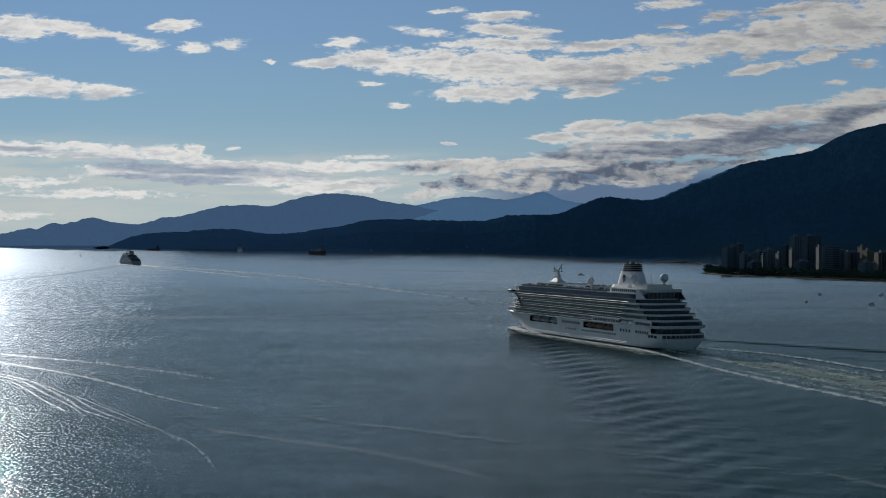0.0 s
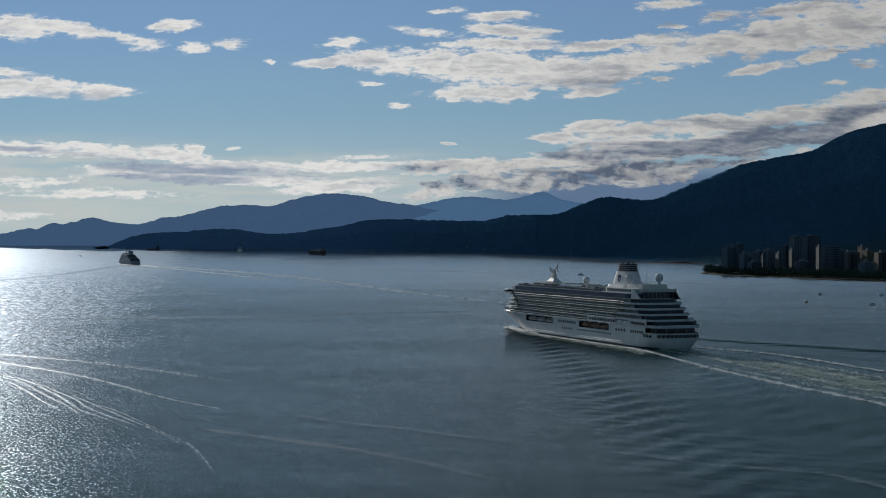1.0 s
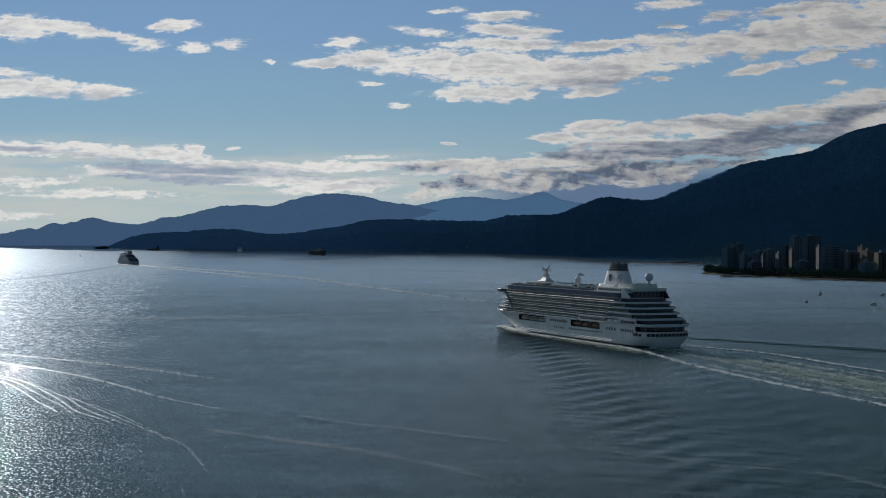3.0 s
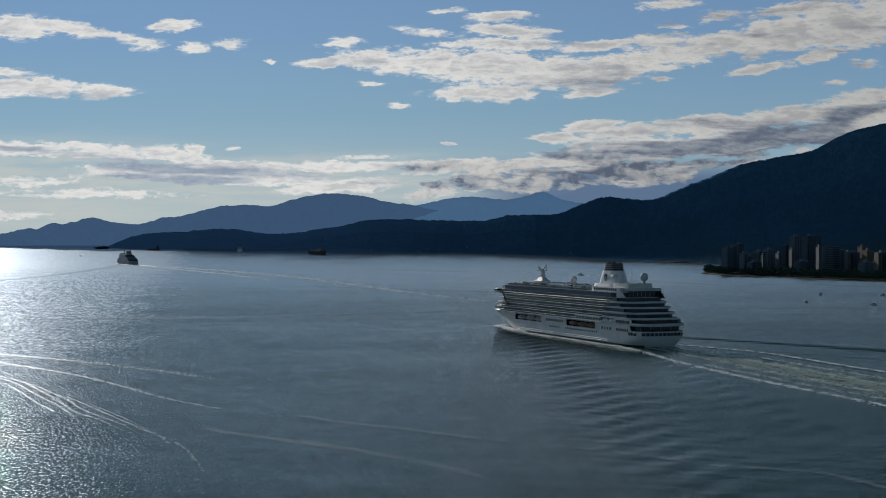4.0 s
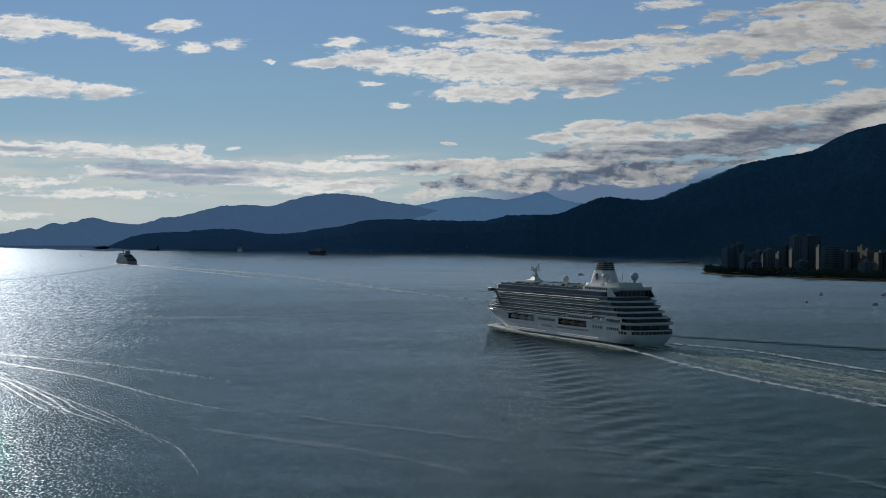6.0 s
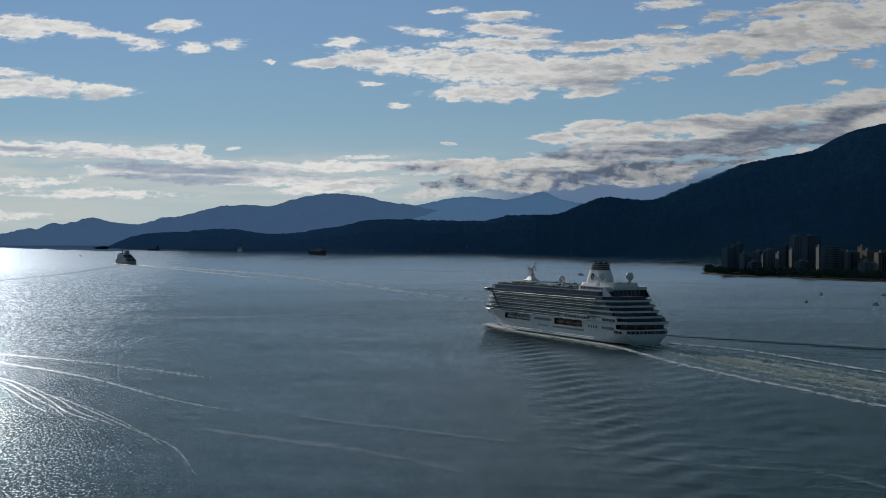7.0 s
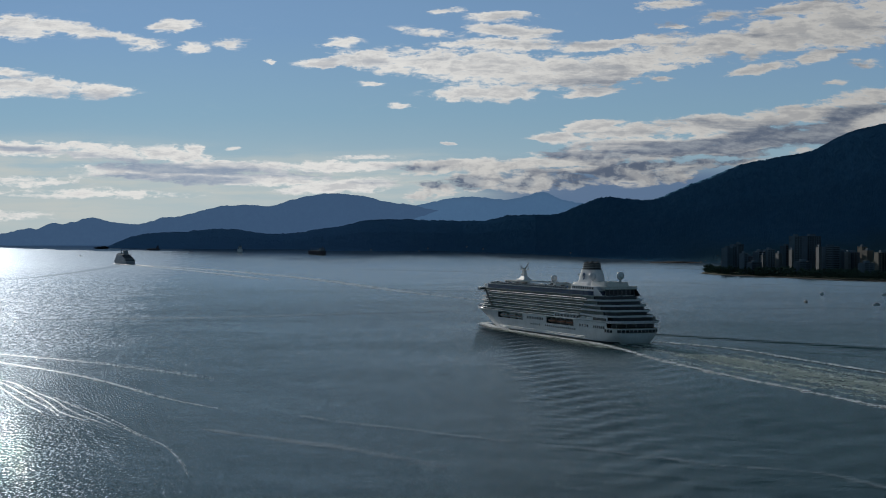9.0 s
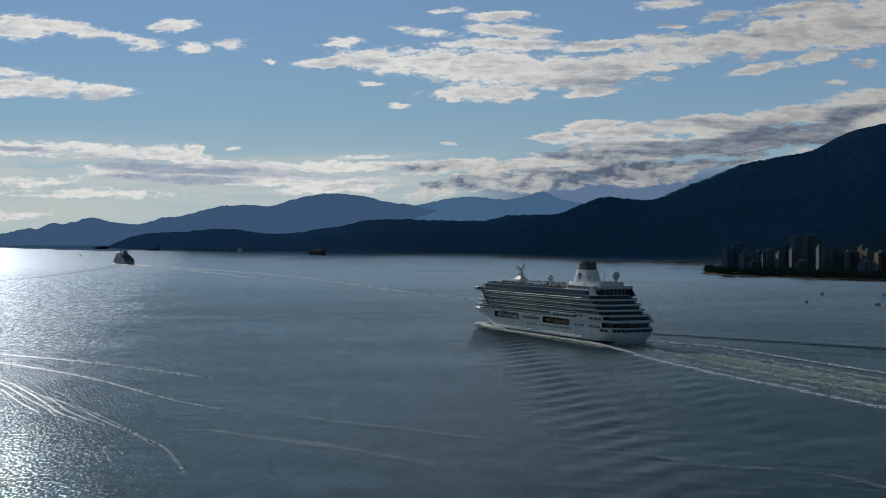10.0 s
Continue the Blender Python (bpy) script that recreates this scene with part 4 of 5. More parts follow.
    w.matrix_basis = pose(57.0, HALF - 1.17, 32.3)
    for k in range(1, 13):
        share("house_window", w, after, pose(57.0 - 2.55 * k, HALF - 1.17, 32.3))
    bm = bmesh.new()
    prism(bm, outline(25, 46, 8.6, 3, 3, 0.3, 0.2), 33.4, 36.0, top_scale=0.94)
    lounge = part("after_lounge", bm, CREAM, ship)
    bm = bmesh.new()
    box(bm, 22.2, 23.2, -9.6, 9.6, 28.1, 31.6)
    part("lounge_glass", bm, GLASS, lounge, "dark window wall facing aft")
    for k in range(8):
        y = -9.6 + 19.2 * k / 7
        bm = bmesh.new()
        box(bm, 22.05, 22.3, y - 0.12, y + 0.12, 28.0, 31.7)
        part("glass_mullion", bm, GREY, lounge)
    bm = bmesh.new()
    prism(bm, outline(20.6, 30, 11.0, 2, 1, 0.1, 0.15), 31.7, 33.5)
    part("lounge_parapet", bm, CREAM, lounge)
    for side in (1,):
        bm = bmesh.new()
        y = side * (HALF - 0.9)
        pts = [(15.0, 28.0), (27.0, 28.0), (27.0, 33.2), (24.0, 33.2)]
        a = [bm.verts.new((x, y - 0.15, z)) for x, z in pts]
        b = [bm.verts.new((x, y + 0.15, z)) for x, z in pts]
        bm.faces.new(a), bm.faces.new(b)
        for i in range(4):
            bm.faces.new((a[i], a[(i + 1) % 4], b[(i + 1) % 4], b[i]))
        part("wing_wall", bm, WHITE, lounge)
    # starboard wing wall; its shade is put in with a dark material
    bm = bmesh.new()
    for y in (-10.4, -9.8):
        bm.faces.new([bm.verts.new((x, y, z)) for x, z in ((15.0, 27.6), (24.0, 27.6), (24.0, 32.0), (21.0, 32.0))])
    bm.verts.ensure_lookup_table()
    lo, hi = bm.verts[:4], bm.verts[4:]
    for k in range(4):
        bm.faces.new((lo[k], lo[(k + 1) % 4], hi[(k + 1) % 4], hi[k]))
    part("stern_screen", bm, GLASS, lounge, "sloping wing wall with its shade put in as dark colour")
    for side in (1, -1):
        bm = bmesh.new()
        y = side * (HALF + 0.42)
        for w in (y - 0.1, y + 0.1):
            bm.faces.new([bm.verts.new((x, w, z)) for x, z in ((199.5, 27.4), (197.0, 27.4), (184.0, 15.9), (186.5, 15.9))])
        bm.verts.ensure_lookup_table()
        lo, hi = bm.verts[:4], bm.verts[4:]
        for k in range(4):
            bm.faces.new((lo[k], lo[(k + 1) % 4], hi[(k + 1) % 4], hi[k]))
        part("slanted_strut", bm, BLACK, ship, "dark slanted strut across the balconies")
    # funnel
    bm = bmesh.new()
    prism(bm, outline(46, 76, 8.0, 6, 8, 0.5, 0.4), 33.4, 35.0, top_scale=0.94)
    base = part("funnel_base", bm, WHITE, ship)
    bm = bmesh.new()
    rows = []
    for z, s0, s1, hw in ((34.8, 48.0, 74.0, 5.4), (39.0, 49.6, 72.4, 4.8), (42.8, 51.2, 70.8, 4.2)):
        rows.append([bm.verts.new((x, y, z)) for x, y in outline(s0, s1, hw, 5, 7, 0.9, 0.8)])
    n = len(rows[0])
    for a, b in zip(rows, rows[1:]):
        for i in range(n):
            bm.faces.new((a[i], a[(i + 1) % n], b[(i + 1) % n], b[i]))
    bm.faces.new(rows[-1])
    funnel = part("funnel", bm, WHITE, ship, "white tapering funnel with dark louvred top", smooth=False)
    bm = bmesh.new()
    for k in range(4):
        z = 42.9 + 1.15 * k
        prism(bm, outline(52.4 + 0.2 * k, 69.2 - 0.5 * k, 3.7, 4, 6, 0.9, 0.8), z + 0.35, z + 1.1)
    part("funnel_top", bm, BLACK, funnel, "black louvred funnel top")
    for k in range(4):
        z = 42.85 + 1.15 * k
        bm = bmesh.new()
        prism(bm, outline(51.8 + 0.2 * k, 70.0 - 0.5 * k, 4.0, 4, 6, 0.9, 0.8), z, z + 0.38)
        part("louvre", bm, GREY, funnel)
    for s, y in ((58, -2.0), (58, 2.0), (64, -2.0), (64, 2.0)):
        bm = bmesh.new()
        rod(bm, (s, y, 46), (s - 1.5, y, 48.1), 0.65, 10)
        part("exhaust_pipe", bm, BLACK, funnel)
    bm = bmesh.new()
    pts = []
    for k in range(16):
        a = 2 * math.pi * k / 16
        pts.append((61.8 + 1.5 * math.cos(a), 38.6 + 2.3 * math.sin(a) + 0.5 * abs(math.cos(a))))
    inner = [(61.8 + 0.55 * (x - 61.8), 38.6 + 0.6 * (z - 38.6)) for x, z in pts]
    va = [bm.verts.new((x, 5.15, z)) for x, z in pts]
    vb = [bm.verts.new((x, 5.15, z)) for x, z in inner]
    for i in range(16):
        bm.faces.new((va[i], va[(i + 1) % 16], vb[(i + 1) % 16], vb[i]))
    g = bmesh.ops.extrude_face_region(bm, geom=bm.faces[:])
    bmesh.ops.translate(bm, verts=[v for v in g["geom"] if isinstance(v, bmesh.types.BMVert)], vec=(0, -0.5, 0))
    part("emblem", bm, BLUE, funnel, "blue curved emblem")
    # satellite domes
    for s, y, z, r, foot in ((110.5, 3.0, 36.2, 2.1, 31.0), (46.5, 6.5, 39.0, 2.3, 33.4), (21.5, 0.0, 39.9, 2.4, 36.0), (80.0, -3.0, 36.8, 1.8, 31.0)):
        bm = bmesh.new()
        ball(bm, (s, y, z), r, 20, 12, (1, 1, 1.05))
        dome = part("satellite_dome", bm, WHITE, ship, "white radome on a pedestal", smooth=True)
        bm = bmesh.new()
        rod(bm, (s, y, foot - 0.1), (s, y, z - r * 0.8), 0.9, 10, 0.7)
        part("pedestal", bm, WHITE, dome)
    bm = bmesh.new()
    rod(bm, (31, 3, 36), (31, 3, 42.0), 0.12, 6)
    part("whip_aerial", bm, GREY, ship)
    # deck clutter: loungers in rows, vents, lockers
    rng = random.Random(5)
    for k in range(48):
        s = 66 + 120 * k / 47
        for y in (14.4, -14.4):
            bm = bmesh.new()
            h = rng.choice((0.7, 1.2, 1.7, 2.1))
            box(bm, s, s + rng.uniform(0.9, 2.2), y - 0.5, y + 0.5, 31.06, 31.06 + h, 0.08)
            part("deck_locker", bm, rng.choice((CREAM, WHITE, GREY, BLACK, BLACK, BLUE)), plate)


def cruise_ship():
    ship = new("cruise_ship")
    hull = ship_hull(ship)
    ship_decks(ship)
    ship_windows(ship, hull)
    ship_boats(ship)
    ship_tenders(ship)
    ship_top(ship)
    return tagged(ship, "large white cruise ship with dark glass balconies under way", "ship")


SHIP = cruise_ship()
SHIP_SPEED, SHIP_TURN = 6.067, math.degrees(0.36)


def ship_pose(t):
    a = 0.36
    d = SHIP_SPEED * t
    return pose(134.25 - math.sin(a) * d, 864.06 + math.cos(a) * d, 0.0, 0, 0, 90.0 + SHIP_TURN)
# ---- wakes and foam on the water ----
FOAM = foam("broken_foam", 0.50, (0.40, 0.12), (0.84, 0.88, 0.85), most=1.0, turn=-20.6, crisp=0.08)
FOAM_BRIGHT = foam("bright_foam", 0.60, (0.25, 0.08), (0.90, 0.92, 0.92), most=1.0, turn=-20.6, crisp=0.06)
FOAM_EDGE = foam("ragged_foam", 0.472, (0.20, 0.10), (0.92, 0.95, 0.95), most=1.0, crisp=0.07)
FOAM_OLD = foam("old_fading_foam", 0.56, (0.10, 0.06), (0.62, 0.72, 0.78), most=0.29, crisp=0.22)
FOAM_STREAK = foam("streaky_foam", 0.435, (0.20, 0.08), (0.80, 0.88, 0.82), most=0.80, crisp=0.08)
FOAM_FAINT = foam("faint_pale_film", 0.62, (0.03, 0.012), (0.62, 0.72, 0.80), most=0.20, crisp=0.25)
FOAM_FAR = foam("far_pale_foam", 0.55, (0.05, 0.016), (0.60, 0.72, 0.82), most=0.8)
FOAM_THIN = foam("thin_foam", 0.50, (0.25, 0.12), (0.66, 0.75, 0.79), most=0.65, crisp=0.16)
FOAM_CHURN = foam("churned_foam", 0.52, (0.20, 0.07), (0.50, 0.60, 0.53), most=0.62, turn=-10.0, crisp=0.14)
GLINT_CREST = foam("glinting_wave_crest", 0.400, (0.75, 0.38), (0.96, 0.97, 0.98), most=1.0, gleam=True, crisp=0.05)
GLINT = foam("ruffled_glinting_water", 0.382, (0.62, 0.20), (0.96, 0.97, 0.98), most=1.0, gleam=True, crisp=0.04)


def smooth_line(pts, step):
    """A dense smooth polyline through a few points."""
    out = []
    n = len(pts)
    for i in range(n - 1):
        p0, p1, p2, p3 = (Vector(pts[max(i - 1, 0)]), Vector(pts[i]), Vector(pts[i + 1]), Vector(pts[min(i + 2, n - 1)]))
        k = max(2, int((p2 - p1).length / step))
        for j in range(k):
            t = j / k
            out.append(0.5 * (2 * p1 + (p2 - p0) * t + (2 * p0 - 5 * p1 + 4 * p2 - p3) * t * t + (3 * p1 - p0 - 3 * p2 + p3) * t ** 3))
    out.append(Vector(pts[-1]))
    return out


def ribbon(name, pts, widths, mat, label, z=0.09, step=6.0, ends=(0.5, 0.5), across=5, category="foam", hump=0.0):
    """A strip of foam on the water that runs through pts; its weight falls off to both sides and to its ends."""
    line = smooth_line(pts, step)
    n = len(line)
    verts, weights = [], []
    for i, p in enumerate(line):
        d = (line[min(i + 1, n - 1)] - line[max(i - 1, 0)]).normalized()
        t = i / (n - 1)
        w = np.interp(t, np.linspace(0, 1, len(widths)), widths)
        fade = min(1.0, t / max(ends[0] * 0.3, 1e-3), (1 - t) / max(ends[1] * 0.3, 1e-3))
        for j in range(across):
            k = j / (across - 1) * 2 - 1
            x, y = p.x - d.y * k * w / 2, p.y + d.x * k * w / 2
            verts.append((x, y, z + sea_level(y) + hump * (1 - k * k) * fade))
            weights.append(max(0.0, 1 - abs(k)) * fade)
    faces = [(i * across + j, (i + 1) * across + j, (i + 1) * across + j + 1, i * across + j + 1) for i in range(n - 1) for j in range(across - 1)]
    me = bpy.data.meshes.new(name)
    me.from_pydata(verts, [], faces)
    col = me.color_attributes.new("weight", "FLOAT_COLOR", "POINT")
    col.data.foreach_set("color", [c for w in weights for c in (w, w, w, 1.0)])
    me.materials.append(mat)
    me.polygons.foreach_set("use_smooth", [True] * len(faces))
    return tagged(new(name, me), label, category, kind="stuff")


def on_water(x, y):
    """Where the sight line at (x, y), counted as for near_view, meets the near water."""
    d = 63.0 * 2734.13 / (y - 421.0)
    return (x - 784.0) / 2734.13 * d, d


def ship_waves():
    """The fan of waves that a ship under way draws behind it, in the ship's own space."""
    k0 = 9.81 / SHIP_SPEED ** 2
    xs = np.arange(-560.0, 236.0, 2.1)
    ysd = np.arange(-230.0, 321.0, 2.1)
    X, Y = np.meshgrid(xs, ysd, indexing="ij")
    total = np.zeros_like(X)
    for source, gain in ((226.0, 1.0), (60.0, -0.35)):
        back = source - X
        th = np.radians(np.linspace(-74, 74, 150))
        h = np.zeros_like(X)
        for a in th:
            k = k0 / math.cos(a) ** 2
            h += math.exp(-k * 0.9) * (0.35 + abs(math.sin(a))) * np.cos(k * (back * math.cos(a) + Y * math.sin(a)) + 0.6)
        wedge = np.clip((np.maximum(back, 0) * math.tan(radians(21.5)) + 5 - np.abs(Y)) / 14.0, 0, 1)
        far = np.clip(1.15 - back / 820.0, 0.0, 1.0) * np.clip(back / 30.0, 0, 1)
        inner = np.clip(np.abs(Y) / np.maximum(np.maximum(back, 1) * math.tan(radians(19.5)), 1) * 5.0 - 3.5, 0.04, 1)
        total += gain * h * wedge * far * inner
    env = np.minimum.reduce([np.clip((X + 555) / 60, 0, 1), np.clip((320 - Y) / 30, 0, 1), np.clip((Y + 228) / 30, 0, 1), np.clip((236 - X) / 8, 0, 1)])
    calm = 0.25 + 0.75 * np.clip((np.abs(Y) - 22) / 25, 0, 1)
    total *= env * calm
    peak = np.percentile(np.abs(total), 99.3)
    total = np.clip(total / peak, -1.1, 1.1) * WAVE_HEIGHT
    back = 226.0 - X
    lift = np.clip((np.maximum(back, 0) * math.tan(radians(23)) + 12 - np.abs(Y)) / 20.0, 0, 1) * env
    Z = total + lift * calm * WAVE_HEIGHT * 1.1 - 0.05
    n = len(ysd)
    verts = np.stack([X, Y, Z], -1).reshape(-1, 3)
    idx = np.arange(X.size).reshape(X.shape)
    quads = np.stack([idx[:-1, :-1], idx[1:, :-1], idx[1:, 1:], idx[:-1, 1:]], -1).reshape(-1, 4)
    me = bpy.data.meshes.new("ship_waves")
    me.from_pydata(verts.tolist(), [], quads.tolist())
    me.materials.append(WATER_WORLD)
    me.polygons.foreach_set("use_smooth", [True] * len(quads))
    return tagged(new("ship_waves", me), "fan of smooth ship waves spreading over grey-green water", "wave", kind="stuff")


WAVE_HEIGHT = 0.36
WAVES = ship_waves()
FOAM_Z = WAVE_HEIGHT * 0.45
HULL_FOAM = [
    ribbon("bow_foam", [(227, -3), (224.5, 6), (219, 10.5), (210, 11), (196, 13.5), (176, 17.5), (150, 18.4)], [5.0, 9.0, 10.0, 9.0, 8.0, 8.0], FOAM_BRIGHT, "white bow wave curling from the stem", z=FOAM_Z + 0.15, step=3.0, ends=(0.2, 0.5), across=7, hump=1.3),
    ribbon("side_foam", [(212, 8), (190, 15.5), (165, 19.0), (120, 20.5), (60, 21.5), (10, 23), (-30, 29)], [11.0, 15.0, 17.0, 15.0, 13.0, 11.0], FOAM, "line of broken white foam along the hull", z=FOAM_Z + 0.12, step=4.0, ends=(0.1, 0.3), across=7, hump=0.2),
    ribbon("wake_edge", [(30, 20), (10, 22), (-40, 31), (-110, 47), (-205, 62), (-280, 70), (-400, 84)], [9.0, 11.0, 12.0, 12.0, 12.0, 12.0], FOAM_EDGE, "ragged white foam edge of the wake", z=WAVE_HEIGHT * 1.17, step=4.0, ends=(0.1, 0.1), hump=0.1),
    ribbon("wake_edge", [(14, -15), (0, -19), (-60, -29), (-160, -19), (-300, -6), (-420, 4)], [12.0, 11.0, 10.0, 10.0, 10.0], FOAM_EDGE, "ragged pale foam edge of the wake", z=WAVE_HEIGHT * 1.25, step=4.0, ends=(0.02, 0.1), hump=0.1),
    ribbon("wake_streak", [(8, 12), (-40, 14), (-110, 25), (-205, 38), (-300, 46), (-420, 56)], [12.0, 18.0, 24.0, 26.0, 26.0], FOAM_STREAK, "pale foam streak inside the wake", z=WAVE_HEIGHT * 1.22, step=4.0, ends=(0.1, 0.2)),
    ribbon("wake_streak", [(2, 3), (-40, 2), (-110, 6), (-205, 18), (-300, 26), (-420, 34)], [14.0, 22.0, 26.0, 26.0, 26.0], FOAM_STREAK, "pale foam streak inside the wake", z=WAVE_HEIGHT * 1.22, step=4.0, ends=(0.1, 0.2)),
    ribbon("wake_streak", [(-20, -12), (-80, -10), (-160, -1), (-260, 8), (-420, 20)], [12.0, 18.0, 20.0, 20.0], FOAM_STREAK, "pale foam streak inside the wake", z=WAVE_HEIGHT * 1.22, step=4.0, ends=(0.3, 0.3)),
    ribbon("wake_streak", [(-90, 38), (-170, 47), (-260, 56), (-420, 70)], [12.0, 18.0, 18.0], FOAM_STREAK, "pale foam streak inside the wake", z=WAVE_HEIGHT * 1.22, step=4.0, ends=(0.4, 0.3)),
    ribbon("side_churn", [(205, 11), (180, 18.5), (150, 22), (100, 24), (50, 26), (5, 28), (-40, 34)], [10.0, 18.0, 24.0, 26.0, 28.0, 28.0], FOAM_CHURN, "greenish churned water along the hull", z=FOAM_Z + 0.10, step=4.0, ends=(0.15, 0.3), across=7),
    ribbon("wake_churn", [(4, 0), (-40, 3), (-110, 12), (-205, 24), (-300, 32), (-430, 40)], [26.0, 52.0, 76.0, 88.0, 92.0, 98.0], FOAM_CHURN, "broad streaky greenish wake behind the ship", z=WAVE_HEIGHT * 1.2, step=5.0, ends=(0.06, 0.1), across=9),
]

# wakes of boats that passed before
L_ONE = [(-260, 856), (-240, 836), (-181.6, 783), (-134.5, 730), (-80.6, 660)]
L_TWO = [(-240, 800), (-223.5, 779), (-177.7, 720.7), (-142, 665), (-106.6, 602), (-67, 548.6)]
ribbon("old_wake", L_TWO[1:], [4.5, 5.0, 5.0, 4.5], FOAM_THIN, "thin pale foam streak across the water")
ribbon("old_wake", [on_water(*q) for q in ((500, 733), (600, 750), (700, 760), (800, 773), (895, 784), (985, 794))], [4.0, 6.5, 6.5, 6.0, 5.0], FOAM_OLD, "thin pale foam streak across the water", z=0.6, ends=(0.5, 0.6))
ribbon("old_wake", [on_water(*q) for q in ((960, 790), (1083, 804), (1180, 816), (1271, 829), (1437, 840), (1568, 868), (1640, 884))], [4.0, 6.0, 6.0, 7.0, 8.0, 8.0], FOAM_OLD, "thin pale foam streak across the water", z=0.7, ends=(0.5, 0.2))
ribbon("far_wake", [(-707, 3560), (-410, 2919), (-225, 2426), (-126, 2100), (-42, 1794), (53, 1511), (110, 1300)], [44.0, 50.0, 44.0, 36.0, 28.0, 18.0], FOAM_FAR, "long pale wake of the ship ahead", step=25.0, ends=(0.02, 0.7))
ribbon("far_wake", [(-715, 3545), (-440, 2840), (-290, 2400), (-240, 2230)], [34.0, 36.0, 30.0], FOAM_FAR, "second faint arm of the far wake", step=25.0, ends=(0.02, 0.6))
ribbon("glint_line", L_ONE, [24.0, 28.0, 28.0, 24.0], GLINT, "line of ruffled water sparkling in the sun", z=0.12, ends=(0.05, 0.7), category="wave")
ribbon("glint_line", L_TWO, [16.0, 17.0, 15.0, 10.0, 6.0], GLINT, "line of ruffled water sparkling in the sun", z=0.12, ends=(0.05, 1.2), category="wave")
FAN = []
for line, wide in ((((-60, 655), (0, 668), (38, 678), (68, 693), (98, 710), (125, 729), (163, 742), (200, 757), (246, 782)), 2.6),
                   (((30, 675), (60, 684), (83, 695), (114, 708), (136, 723), (170, 738), (212, 753), (265, 778)), 2.3),
                   (((110, 702), (129, 710), (178, 731), (212, 746), (242, 759), (280, 778), (303, 797)), 1.9),
                   (((262, 764), (280, 774), (307, 786), (326, 800), (345, 823), (360, 850)), 1.7),
                   (((-60, 660), (0, 672), (27, 681), (64, 702), (102, 721), (129, 742), (159, 763)), 2.1),
                   (((-50, 667), (0, 679), (25, 691), (60, 714), (87, 728), (112, 755)), 1.6),
                   (((150, 716), (190, 731), (232, 750), (272, 772), (300, 790), (318, 806)), 1.4)):
    FAN.append(ribbon("wave_crest", [on_water(*q) for q in line], [wide * 1.2, wide * 1.8, wide * 1.8, wide * 1.3], GLINT_CREST, "curved boat wave crest glinting in the sun", z=0.14, step=2.0, ends=(0.05, 0.8), category="wave"))
ribbon("slick", [on_water(*q) for q in ((-40, 567), (150, 565), (380, 562), (600, 556), (860, 551))], [22.0, 34.0, 34.0, 26.0], FOAM_FAINT, "faint pale slick across the strait", z=0.07, step=12.0, category="slick")
ribbon("slick", [on_water(*q) for q in ((340, 757), (466, 775), (616, 795), (776, 825), (900, 858))], [5.0, 9.0, 9.0, 6.0], FOAM_FAINT, "faint pale slick across the strait", z=0.07, category="slick")
ribbon("slick", [on_water(*q) for q in ((560, 507), (720, 513), (900, 517), (1060, 520))], [24.0, 40.0, 30.0], FOAM_FAINT, "faint pale slick across the strait", z=0.07, step=12.0, category="slick")
ribbon("slick", [on_water(*q) for q in ((1230, 544), (1330, 547), (1450, 545), (1600, 549))], [16.0, 30.0, 24.0], FOAM_FAINT, "faint pale slick across the strait", z=0.07, step=12.0, category="slick")
for ends_at, wide in ((((930, 472), (1060, 476), (1180, 475), (1290, 480)), 60.0), (((1180, 500), (1300, 505), (1420, 503), (1560, 509)), 40.0),
                      (((620, 476), (760, 480), (900, 483)), 60.0), (((1260, 572), (1380, 577), (1500, 574), (1590, 578)), 18.0)):
    ribbon("slick", [on_water(*q) for q in ends_at], [wide * 0.5, wide, wide * 0.7], FOAM_FAINT, "faint pale slick across the strait", z=0.07, step=20.0, category="slick")
ribbon("swell_line", [(-650, 2150), (-650, 2266), (-653, 2610), (-706, 3250), (-735, 3480)], [14.0, 16.0, 22.0, 22.0], WATER_CALM, "long smooth wake line off the far ship", z=0.10, step=30.0, category="wave")
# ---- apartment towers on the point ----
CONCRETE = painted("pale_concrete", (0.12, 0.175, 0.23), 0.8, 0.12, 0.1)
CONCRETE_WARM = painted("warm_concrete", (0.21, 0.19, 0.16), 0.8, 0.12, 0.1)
# lighter concrete that paints in sunlit tower faces
CONCRETE_SUNLIT = painted("sunlit_face_concrete", (0.15, 0.165, 0.18), 0.8, 0.12, 0.1)
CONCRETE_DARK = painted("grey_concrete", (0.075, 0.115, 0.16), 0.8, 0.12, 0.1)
ROOF = painted("dark_roofing", (0.06, 0.065, 0.07), 0.8, 0.15, 0.2)
TOWER_GLASS = glazing("tower_glass", (0.03, 0.04, 0.05), 0.12)


